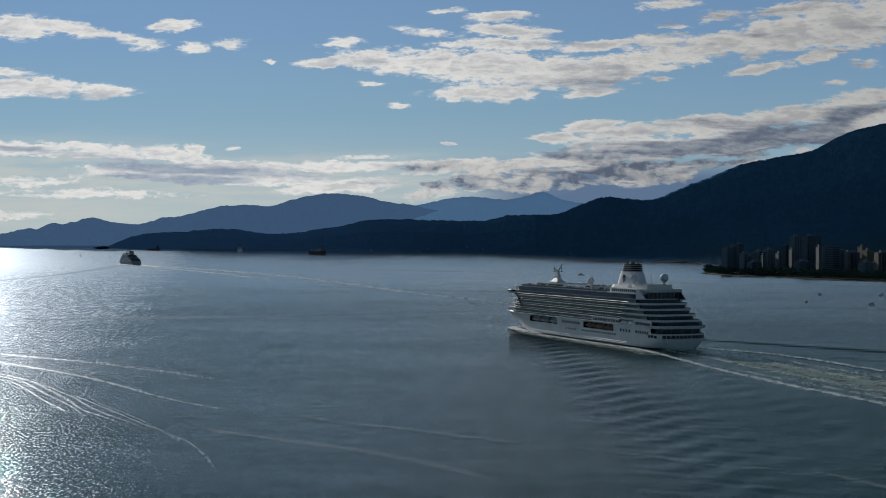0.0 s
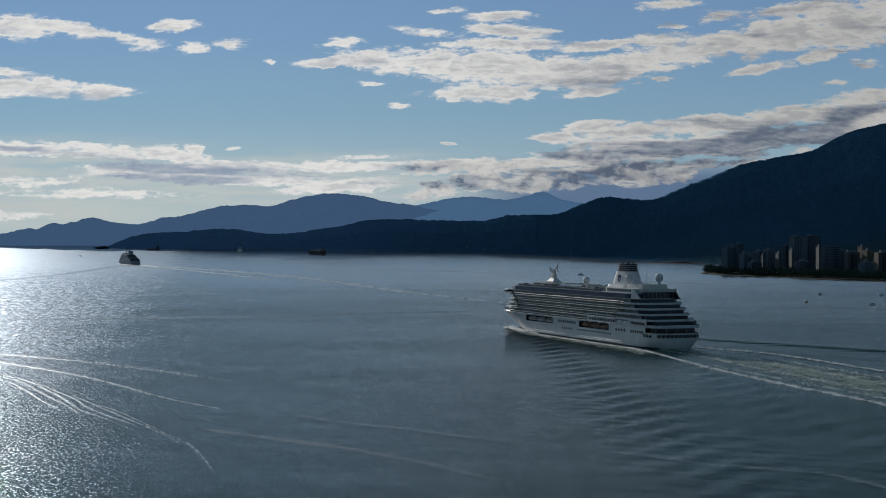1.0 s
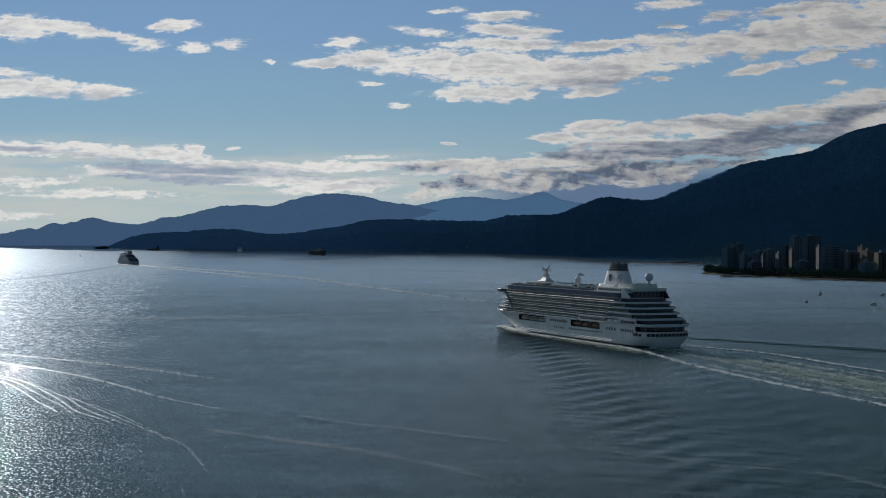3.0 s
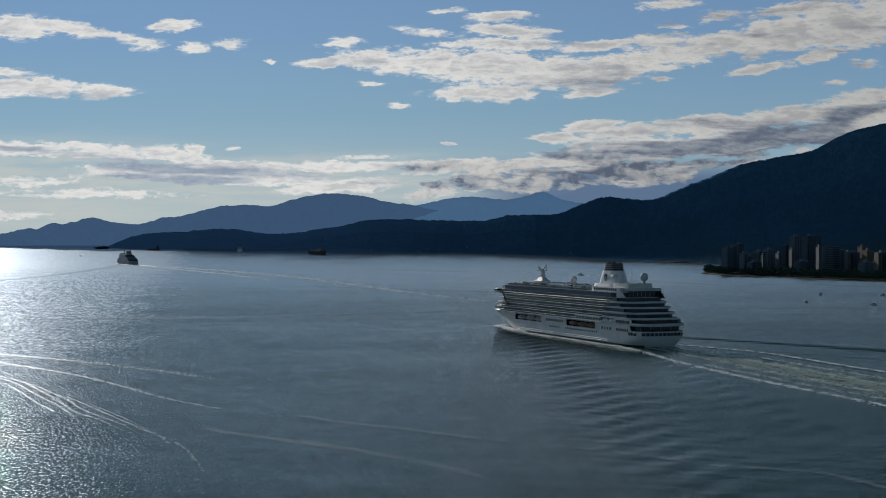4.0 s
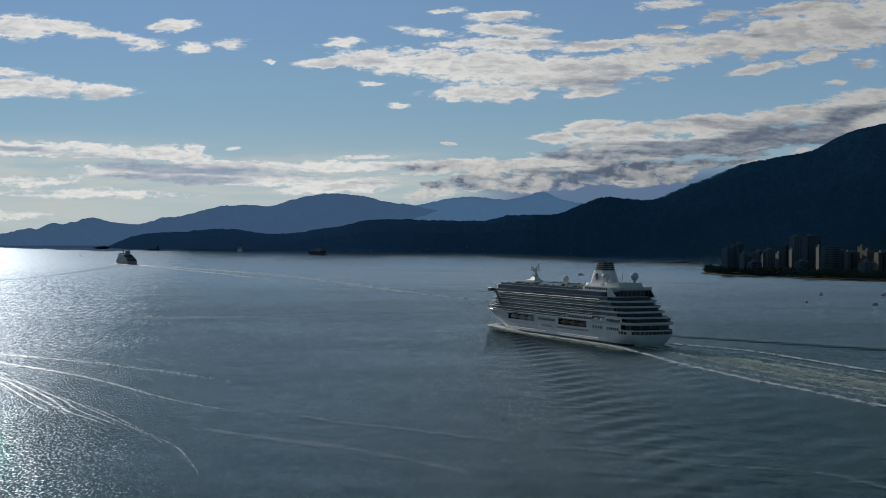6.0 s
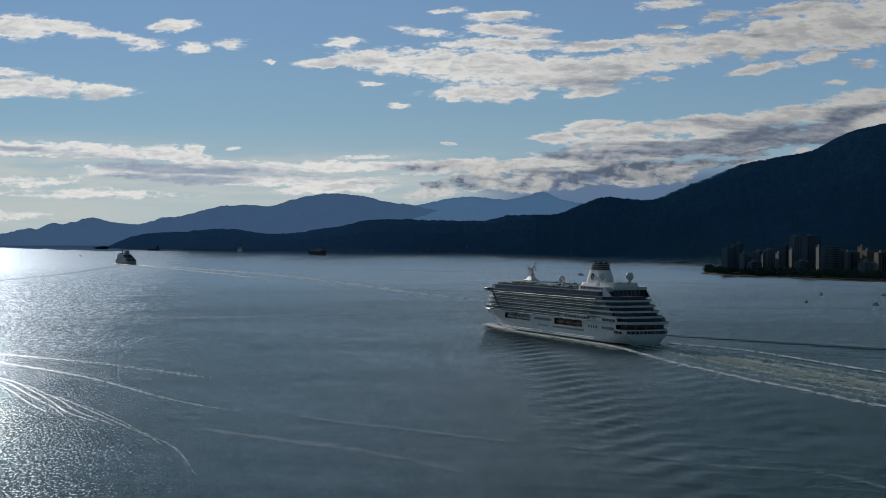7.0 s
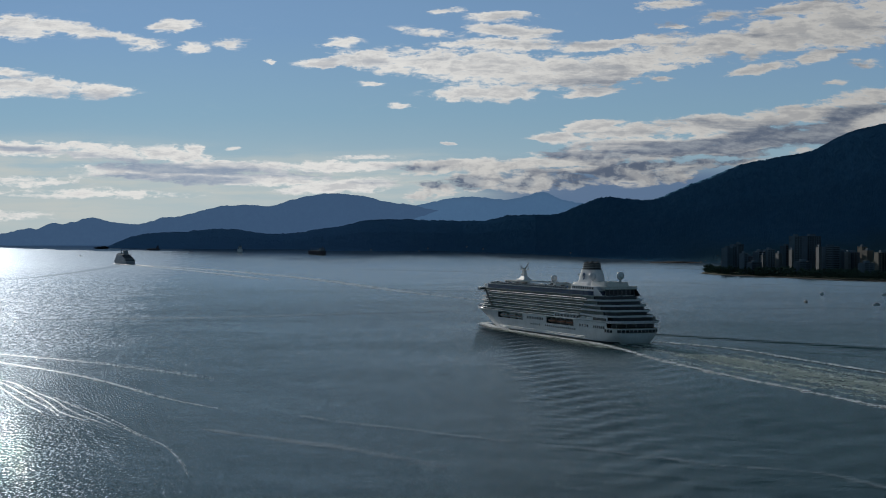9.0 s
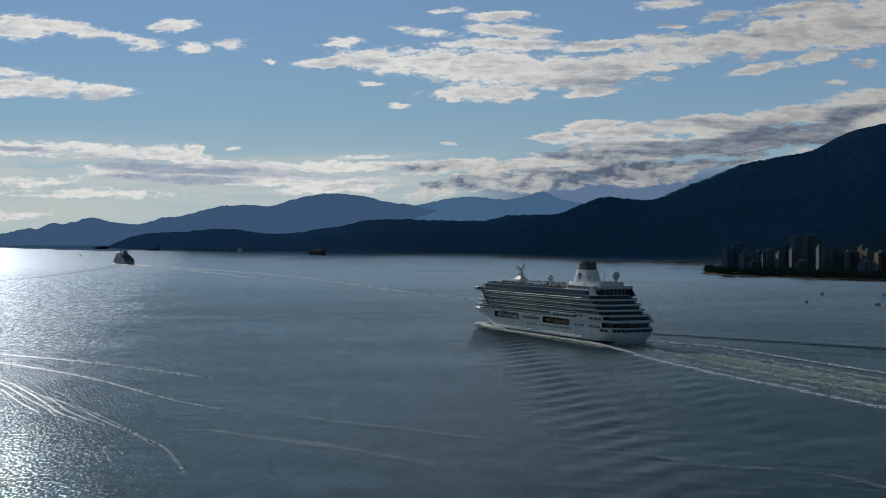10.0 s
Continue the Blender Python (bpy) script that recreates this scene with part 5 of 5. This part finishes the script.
def apartment_tower(u, y, w, d, floors, mat, style, turn, label):
    """A block of flats: glass core, a slab or balcony front at each floor, piers, roof and plant room."""
    tower = new("apartment_tower")
    h = floors * 2.9
    bm = bmesh.new()
    box(bm, -w / 2, w / 2, -d / 2, d / 2, -4, h)
    part("wall", bm, TOWER_GLASS if style != "solid" else mat, tower)
    bm = bmesh.new()
    if style == "bands":
        box(bm, -w / 2 - 1.0, w / 2 + 1.0, -d / 2 - 1.2, d / 2 + 1.2, 0, 1.25)
    else:
        box(bm, -w / 2 - 0.35, w / 2 + 0.35, -d / 2 - 0.4, d / 2 + 0.4, 0, 0.45)
        for k in (-0.3, 0.3):
            box(bm, k * w - w * 0.13, k * w + w * 0.13, -d / 2 - 1.5, -d / 2, 0, 1.1)
    first = part("balcony", bm, mat, tower)
    for k in range(1, floors):
        share("balcony", first, tower, pose(0, 0, 2.9 * k))
    n = 2 if style == "bands" else max(3, int(w / 4.5))
    bm = bmesh.new()
    box(bm, -0.55, 0.55, -d / 2 - 0.6, d / 2 + 0.6, -4, h)
    pier = part("pier", bm, mat, tower)
    pier.matrix_basis = pose(-w / 2, 0, 0)
    for k in range(1, n + 1):
        share("pier", pier, tower, pose(-w / 2 + w * k / n, 0, 0))
    bm = bmesh.new()
    box(bm, -w / 2 - 0.8, w / 2 + 0.8, -d / 2 - 0.8, d / 2 + 0.8, h, h + 0.9)
    part("roof", bm, mat, tower)
    bm = bmesh.new()
    box(bm, -w * 0.22, w * 0.22, -d * 0.25, d * 0.25, h + 0.9, h + 4.2, 0.2)
    part("plant_room", bm, CONCRETE, tower)
    tower.matrix_basis = pose(u * y, y, 7.0, 0, 0, turn)
    return tagged(tower, label, "building", "apartment towers on the point")


PALE, GREYISH, WARM = "pale concrete apartment tower with balconies", "grey concrete apartment tower among trees", "warm beige apartment tower catching the light"
TOWERS = [
        (1287, 2640, 12, 13, CONCRETE, "solid", 18, PALE), (1296, 2680, 10, 14, CONCRETE, "piers", 18, PALE), (1307, 2780, 11, 15, CONCRETE_DARK, "piers", 10, GREYISH),
        # the narrow block at 1378 stands for a sunlit tower face
        (1324, 2640, 14, 8, CONCRETE_DARK, "bands", 12, GREYISH), (1344, 2600, 14, 11, CONCRETE, "bands", 15, PALE), (1361, 2660, 14, 12, CONCRETE, "piers", 8, PALE), (1378, 2560, 4.5, 10, CONCRETE_SUNLIT, "solid", 8, PALE),
        (1391, 2760, 13, 14, CONCRETE_DARK, "bands", 14, GREYISH), (1408, 2740, 17, 20, CONCRETE, "piers", 14, PALE), (1436, 2560, 27, 20, CONCRETE_DARK, "piers", 10, "tall grey slab tower with vertical piers"),
        (1469, 2520, 28, 14, CONCRETE, "bands", 10, PALE), (1493, 2540, 12, 11, CONCRETE, "piers", 16, PALE), (1509, 2480, 15, 11, CONCRETE_DARK, "piers", 12, GREYISH),
        (1526, 2500, 8, 14, CONCRETE_WARM, "piers", 14, WARM), (1536, 2460, 10, 12, CONCRETE_WARM, "solid", 14, WARM), (1533, 2330, 17, 6, CONCRETE, "bands", 8, "low pale apartment block with banded floors"),
        (1562, 2420, 20, 11, CONCRETE_WARM, "piers", 10, WARM), (1590, 2400, 22, 14, CONCRETE, "bands", 10, PALE), (1335, 2560, 18, 5, CONCRETE_DARK, "bands", 10, GREYISH), (1420, 2470, 22, 6, CONCRETE_DARK, "bands", 9, GREYISH)]
# thin blocks added as sunlit tower edges; the last is a plain tower
SLIM_BLOCKS = [
        (1350, 2580, 4, 9, CONCRETE_SUNLIT, "piers", 6, PALE), (1401, 2620, 3.5, 12, CONCRETE_SUNLIT, "piers", 6, PALE), (1449, 2500, 3.5, 14, CONCRETE_SUNLIT, "piers", 6, PALE), (1500, 2470, 4, 11, CONCRETE_SUNLIT, "piers", 6, PALE), (1316, 2600, 6, 10, CONCRETE, "bands", 8, PALE)]
for x, y, w, floors, mat, style, turn, label in TOWERS + SLIM_BLOCKS:
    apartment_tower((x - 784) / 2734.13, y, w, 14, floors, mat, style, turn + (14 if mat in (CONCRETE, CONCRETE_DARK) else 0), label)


# ---- trees ----
LEAVES = earthy("dark_tree_crowns", (0.032, 0.056, 0.046), (0.070, 0.105, 0.070), 0.35, 0.9)


def cone_trees(name, spots, label, sides=5, tiers=((-0.05, 0.62, 1.0), (0.38, 1.0, 0.62))):
    """Many small conifers as one mesh: a stack of cones each."""
    verts, faces = [], []
    for x, y, z, h, r in spots:
        for z0, z1, k in tiers:
            b = len(verts)
            a0 = x * 1.7 + y
            for i in range(sides):
                a = a0 + 2 * math.pi * i / sides
                q = r * k * (0.8 + 0.4 * ((i * 37 + int(x * 3)) % 7) / 6)
                verts.append((x + q * math.cos(a), y + q * math.sin(a), z + h * z0))
            verts.append((x, y, z + h * z1))
            faces += [(b + i, b + (i + 1) % sides, b + sides) for i in range(sides)]
    me = bpy.data.meshes.new(name)
    me.from_pydata(verts, [], faces)
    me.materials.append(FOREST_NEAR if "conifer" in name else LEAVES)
    me.polygons.foreach_set("use_smooth", [True] * len(faces))
    return tagged(new(name, me), label, "trees", kind="stuff")


rng = random.Random(11)
spots = []
for k in range(5200):                                   # along the crest, where they break the skyline
    u = rng.uniform(-0.2, 0.30)
    t = 1.0 - rng.random() ** 2 * 0.12
    x, y, z = on_slope(u, t)
    if noise.noise(Vector((u * 60, 0.3, 0))) > -0.25:
        h = rng.uniform(1.6, 4.0) * (0.7 if u < -0.05 else 1.0)
        spots.append((x, y, z - 1.0, h, h * 0.33))
for k in range(70000):                                  # and close together all over the slope
    u = -0.2 + 0.51 * rng.random() ** 0.8
    t = 0.02 + 0.94 * rng.random() ** 0.5
    x, y, z = on_slope(u, t)
    h = rng.uniform(3.4, 6.0) * (1.0 if t < 0.85 else 0.6) * min(1.0, 0.25 + (u + 0.2) * 2.4)
    spots.append((x, y, z - 1.0, h, h * 0.5))
cone_trees("conifer_forest", spots, "dense dark conifers covering the mountain slope")
spots = []
for k in range(75000):                                  # small and very close on the steep shoulder over the shore
    u = 0.06 + 0.25 * rng.random() ** 1.4
    x, y, z = on_slope(u, 0.01 + 0.98 * rng.random() ** 0.5)
    h = rng.uniform(2.0, 3.6)
    spots.append((x, y, z - 0.6, h, h * 0.42))
cone_trees("conifer_forest", spots, "close young conifers on the shoulder above the shore", 4, ((-0.05, 1.0, 1.0),))


def broadleaf_stuff():
    verts, faces = [], []
    r2 = random.Random(21)
    for k in range(950):
        u = 0.170 + 0.135 * r2.random() ** 0.9
        y = point_depth(u) + 14 + (r2.random() ** 1.6) * min(380.0, (point_back(u) - point_depth(u)) * 0.8)
        x, h = u * y, r2.uniform(4.5, 12.5)
        for c in range(7):                               # clumps of leaves at odd places round the crown
            cx, cy, cz = x + r2.gauss(0, h * 0.22), y + r2.gauss(0, h * 0.22), 2.0 + h * r2.uniform(0.25, 0.95)
            rr = h * r2.uniform(0.14, 0.26)
            b = len(verts)
            for a in ((1, 0, 0), (-1, 0, 0), (0, 1, 0), (0, -1, 0), (0, 0, 1), (0, 0, -1)):
                j = r2.uniform(0.7, 1.3)
                verts.append((cx + rr * a[0] * j, cy + rr * a[1] * j, cz + rr * a[2] * j))
            faces += [(b + p, b + q, b + s) for p in (0, 1) for q in (2, 3) for s in (4, 5)]
        b = len(verts)
        for i in range(4):
            a = math.pi / 2 * i
            verts += [(x + 0.3 * math.cos(a), y + 0.3 * math.sin(a), -0.5)]
        verts.append((x, y, h * 0.8))
        faces += [(b + i, b + (i + 1) % 4, b + 4) for i in range(4)]
    me = bpy.data.meshes.new("shore_trees")
    me.from_pydata(verts, [], faces)
    me.materials.append(LEAVES)
    return tagged(new("shore_trees", me), "dark leafy trees along the shore park", "trees", kind="stuff")


broadleaf_stuff()

# ---- houses on the slope ----
STUCCO = painted("pale_stucco", (0.24, 0.25, 0.25), 0.8, 0.1, 0.4)
HOUSE_WHITE = painted("house_white", (0.40, 0.41, 0.41), 0.6, 0.08, 0.5)


def house(x, y, z, w, mat, turn):
    ob = new("house")
    bm = bmesh.new()
    box(bm, -w / 2, w / 2, -w * 0.35, w * 0.35, -3, w * 0.42)
    part("wall", bm, mat, ob)
    bm = bmesh.new()
    a = [bm.verts.new((sx * w * 0.56, sy * w * 0.42, w * 0.42)) for sx, sy in ((-1, -1), (1, -1), (1, 1), (-1, 1))]
    r = [bm.verts.new((sx * w * 0.5, 0, w * 0.66)) for sx in (-1, 1)]
    for f in ((a[0], a[1], r[1], r[0]), (a[2], a[3], r[0], r[1]), (a[1], a[2], r[1]), (a[3], a[0], r[0]), tuple(a[::-1])):
        bm.faces.new(f)
    part("roof", bm, ROOF, ob)
    bm = bmesh.new()
    for k in (-0.27, 0.27):
        box(bm, k * w - w * 0.13, k * w + w * 0.13, -w * 0.36, -w * 0.34, w * 0.1, w * 0.32)
    part("window", bm, TOWER_GLASS, ob)
    ob.matrix_basis = pose(x, y, z, 0, 0, turn)
    return tagged(ob, "small pale house among trees on the slope", "house", "houses on the mountainside")


r3 = random.Random(4)
for px, t in ((757, 0.5), (826, 0.58), (855, 0.5), (1010, 0.34), (657, 0.12), (742, 0.12), (1240, 0.08), (1277, 0.12)):
    x, y, z = on_slope((px - 784) / 2734.13, t)
    house(x, y - 6, z + 2, 4.6, HOUSE_WHITE, r3.uniform(-20, 20))
for k in range(16):
    u = r3.uniform(0.13, 0.30)
    x, y, z = on_slope(u, r3.uniform(0.06, 0.42))
    house(x, y - 4, z + 1.5, r3.uniform(2.6, 4.2), r3.choice((HOUSE_WHITE, STUCCO, STUCCO)), r3.uniform(-30, 30))

# ---- rocks off the shore ----
def islet(name, cx, cy, length, depth, height, seed, label):
    bm = bmesh.new()
    r = bmesh.ops.create_icosphere(bm, subdivisions=4, radius=1.0)
    for v in bm.verts:
        k = 1 + 0.5 * noise.fractal(v.co * 2.2 + Vector((seed, 0, 0)), 0.8, 2.0, 4)
        v.co = Vector((v.co.x * length * k, v.co.y * depth * k, v.co.z * height * k))
    ob = part(name, bm, SAND, None)
    ob.matrix_basis = pose(cx, cy, sea_level(cy) - 0.2)
    return tagged(ob, label, "rock")


islet("rock_islet", -1058, 4806, 20, 30, 6, 1.0, "dark rocky islet off the headland")
islet("rock_spit", 575, 3800, 62, 40, 3.0, 5.0, "low dark rock spit off the shore")
islet("rock_spit", 462, 2700, 11, 30, 1.6, 9.0, "low rocks at the tip of the point")
# ---- other vessels ----
def loft(bm, length, beam, height, bow=0.3, rake=0.08, levels=(0.0, 0.5, 1.0)):
    """A ship's hull as a loft, bow to +x, closed at the top."""
    grid = []
    n = 18
    for lv in levels:
        tip = length * (1 - rake * (1 - lv))
        row = []
        for i in range(n + 1):
            s = tip * i / n
            t = min(1.0, (tip - s) / (length * bow))
            b = beam / 2 * math.sin(t * math.pi / 2) ** (0.9 - 0.3 * lv) * (0.82 + 0.18 * min(1.0, s / (0.1 * length)))
            row.append((s, max(b, 0.05), -1.0 + (height + 1.0) * lv))
        grid.append(row)
    sides = []
    for sg in (1, -1):
        vs = [[bm.verts.new((s, sg * b, z)) for s, b, z in row] for row in grid]
        sides.append(vs)
        for a, b in zip(vs, vs[1:]):
            for i in range(n):
                bm.faces.new((a[i], a[i + 1], b[i + 1], b[i]))
    for k in range(len(levels) - 1):
        bm.faces.new((sides[0][k][0], sides[1][k][0], sides[1][k + 1][0], sides[0][k + 1][0]))
        bm.faces.new((sides[0][k][n], sides[1][k][n], sides[1][k + 1][n], sides[0][k + 1][n]))
    for i in range(n):
        bm.faces.new((sides[0][-1][i], sides[0][-1][i + 1], sides[1][-1][i + 1], sides[1][-1][i]))


# red-brown hull paint, greyed by haze mixed into its colour
DULL_RED = painted("hazed_red_brown_paint", (0.115, 0.085, 0.095), 0.7, 0.15, 0.1)
# white paint darkened: the far ships' shade is in the colour
SHADED_WHITE = painted("shaded_white_paint", (0.30, 0.32, 0.36), 0.5, 0.1, 0.1)


def second_liner():
    ob = new("cruise_ship")
    bm = bmesh.new()
    loft(bm, 180, 25, 8.5, 0.28, 0.1)
    part("hull", bm, SHADED_WHITE, ob)
    for i in range(5):
        z = 8.5 + 2.8 * i
        s0, s1 = (3, 7, 20, 38, 46)[i], 150 - 5 * i
        bm = bmesh.new()
        prism(bm, outline(s0, s1, 12.4 - 0.2 * i, 6, 12, 0.5, 0.3), z, z + 1.1)
        slab = part("deck_slab", bm, SHADED_WHITE, ob)
        bm = bmesh.new()
        prism(bm, outline(s0 + 2, s1 - 1, 11.4 - 0.2 * i, 6, 12, 0.5, 0.3), z + 1.1, z + 2.8)
        part("cabin_wall", bm, GLASS, slab, "dark glass balcony doors")
    bm = bmesh.new()
    prism(bm, outline(48, 132, 11.3, 5, 8, 0.4), 22.5, 23.4)
    part("sun_deck", bm, SHADED_WHITE, ob)
    bm = bmesh.new()
    prism(bm, outline(50, 76, 6.0, 4, 8, 0.8, 0.6), 23.4, 33.0, top_scale=0.7)
    part("funnel", bm, GREY, ob, "dark grey funnel")
    bm = bmesh.new()
    prism(bm, outline(108, 128, 8, 3, 5, 0.5), 23.4, 26.2)
    part("forward_house", bm, SHADED_WHITE, ob)
    bm = bmesh.new()
    rod(bm, (114, 0, 26), (111, 0, 36), 1.0, 8, 0.4)
    rod(bm, (112, -4, 31), (112, 4, 31), 0.35, 6)
    part("mast", bm, GREY, ob)
    for s, y in ((92, 4.0), (84, -3.0)):
        bm = bmesh.new()
        ball(bm, (s, y, 26.6), 2.1, 12, 8)
        rod(bm, (s, y, 23.3), (s, y, 25.2), 0.8, 8)
        part("satellite_dome", bm, SHADED_WHITE, ob, smooth=True)
    return tagged(ob, "distant cruise ship seen from astern against the glitter", "ship")


LINER = second_liner()


def liner_pose(t):
    a = radians(22.5)
    d = 7.5 * t
    return pose(-700.5 - math.sin(a) * d, 3530 + math.cos(a) * d, 0.0, 0, 0, 112.5)


def freighter(name, length, beam, height, mat, house_mat, base, turn, label, cargo=True):
    ob = new(name)
    bm = bmesh.new()
    loft(bm, length, beam, height, 0.2, 0.05)
    part("hull", bm, mat, ob)
    bm = bmesh.new()
    for i in range(4):
        box(bm, 3 + 0.5 * i, 3 + length * 0.16 - 0.5 * i, -beam * (0.42 - 0.03 * i), beam * (0.42 - 0.03 * i), height + 2.2 * i, height + 2.2 * (i + 1) - 0.15)
    deckhouse = part("deckhouse", bm, house_mat, ob)
    bm = bmesh.new()
    for i in range(4):
        box(bm, 2.9 + 0.5 * i, 3.1 + length * 0.16 - 0.5 * i, -beam * 0.36, beam * 0.36, height + 2.2 * i + 0.8, height + 2.2 * i + 1.6)
    part("window_band", bm, GLASS, deckhouse)
    bm = bmesh.new()
    rod(bm, (5, 0, height + 8), (4.5, 0, height + 13), 1.1, 8, 0.9)
    part("funnel", bm, BLACK, ob)
    for k in range(3):
        s = length * (0.34 + 0.2 * k)
        bm = bmesh.new()
        box(bm, s - length * 0.07, s + length * 0.07, -beam * 0.32, beam * 0.32, height - 0.1, height + 1.5, 0.1)
        part("hatch", bm, GREY, ob)
        if cargo:
            bm = bmesh.new()
            rod(bm, (s + length * 0.1, 0, height), (s + length * 0.1, 0, height + 9), 0.7, 8, 0.5)
            rod(bm, (s + length * 0.1, 0, height + 8), (s, 0, height + 5), 0.35, 6)
            part("deck_crane", bm, house_mat, ob)
    ob.matrix_basis = pose(*base, 0, 0, turn)
    return tagged(ob, label, "ship")


freighter("freighter", 78, 20, 11, DULL_RED, SHADED_WHITE, (-343, 4440, sea_level(4440)), 128, "anchored cargo ship with a dark red-brown hull")
freighter("freighter", 50, 15, 9, GLOSS_WHITE, GLOSS_WHITE, (-603, 4590, sea_level(4590)), 98, "small anchored freighter with white hull and deckhouse")
freighter("barge", 40, 13, 4.5, DULL_RED, DULL_RED, (-864, 4710, sea_level(4710)), 176, "low rusty red-brown barge at anchor", cargo=False)


def motor_boat(x, y, length, hull_mat, turn, label):
    ob = new("motor_boat")
    bm = bmesh.new()
    loft(bm, length, length * 0.34, length * 0.18, 0.45, 0.15)
    part("hull", bm, hull_mat, ob)
    bm = bmesh.new()
    box(bm, length * 0.28, length * 0.62, -length * 0.13, length * 0.13, length * 0.16, length * 0.34, length * 0.03)
    cabin = part("cabin", bm, GLOSS_WHITE, ob)
    bm = bmesh.new()
    box(bm, length * 0.27, length * 0.63, -length * 0.132, length * 0.132, length * 0.23, length * 0.30)
    part("window_band", bm, GLASS, cabin)
    bm = bmesh.new()
    rod(bm, (length * 0.4, 0, length * 0.33), (length * 0.38, 0, length * 0.62), length * 0.012, 6)
    part("mast", bm, GREY, ob)
    ob.matrix_basis = pose(x, y, 0.05 + sea_level(y), 0, 0, turn)
    return tagged(ob, label, "boat", "small boats on the water")


BOATS = [
    (motor_boat(411, 1689, 9.0, GLOSS_WHITE, 60, "small white motor boat lying off the point"), 411, 1689, 60, 2.6),
    (motor_boat(353, 1498, 6.5, BLACK, 100, "small dark-hulled boat lying off the point"), 353, 1498, 100, 0.0),
    (motor_boat(395.5, 1435, 7.5, GLOSS_WHITE, 20, "small white boat drifting off the point"), 395.5, 1435, 20, 5.2),
    (motor_boat(472, 1672, 7.5, GLOSS_WHITE, 30, "small white boat drifting off the point"), 472, 1672, 30, 4.0),
    (motor_boat(234, 2571, 11.0, WHITE, 150, "white motor boat throwing up a white wake"), 234, 2571, 150, 0.0),
    (motor_boat(-1013, 4332, 9.0, GLOSS_WHITE, 170, "tiny white boat far out in the glitter"), -1013, 4332, 170, 0.0),
]
ribbon("boat_foam", [(224, 2571), (232, 2568), (244, 2572), (254, 2580)], [10.0, 14.0, 8.0], FOAM_BRIGHT, "white foam round a motor boat", step=3.0, z=0.15)

LINER_FOAM = [
    ribbon("liner_foam", [(172, 1), (140, 12), (90, 15), (30, 15), (-10, 14), (-60, 14)], [10.0, 12.0, 12.0, 14.0, 16.0], FOAM_BRIGHT, "white foam along the far ship's side", z=0.3, step=6.0, ends=(0.1, 0.3), hump=1.2),
    ribbon("liner_foam", [(6, -10), (-20, -8), (-120, -4), (-260, 2)], [22.0, 26.0, 26.0, 22.0], FOAM_BRIGHT, "white wash behind the far ship", z=0.2, step=10.0, ends=(0.05, 0.9), hump=0.6),
]


def motions():
    """All that moves."""
    times = (0.0, 2.5, 5.0, 7.5, 10.0)
    walk(sea, [(0.0, pose(0, 0, 0)), (10.0, pose(-7.0, -5.0, 0))])
    walk(SHIP, [(t, ship_pose(t)) for t in times])
    for ob in (WAVES, *HULL_FOAM):
        walk(ob, [(t, ship_pose(t)) for t in times])
    for crest in FAN:
        walk(crest, [(0.0, pose(3.5, 4.0, 0)), (10.0, pose(-3.5, -4.0, 0))])
    for ob in (LINER, *LINER_FOAM):
        walk(ob, [(t, liner_pose(t)) for t in times])
    for boat, x, y, turn, drift in BOATS:
        if drift:
            walk(boat, [(t, pose(x + drift * t / 10.0, y, 0.05, 0, 0, turn)) for t in times])


motions()
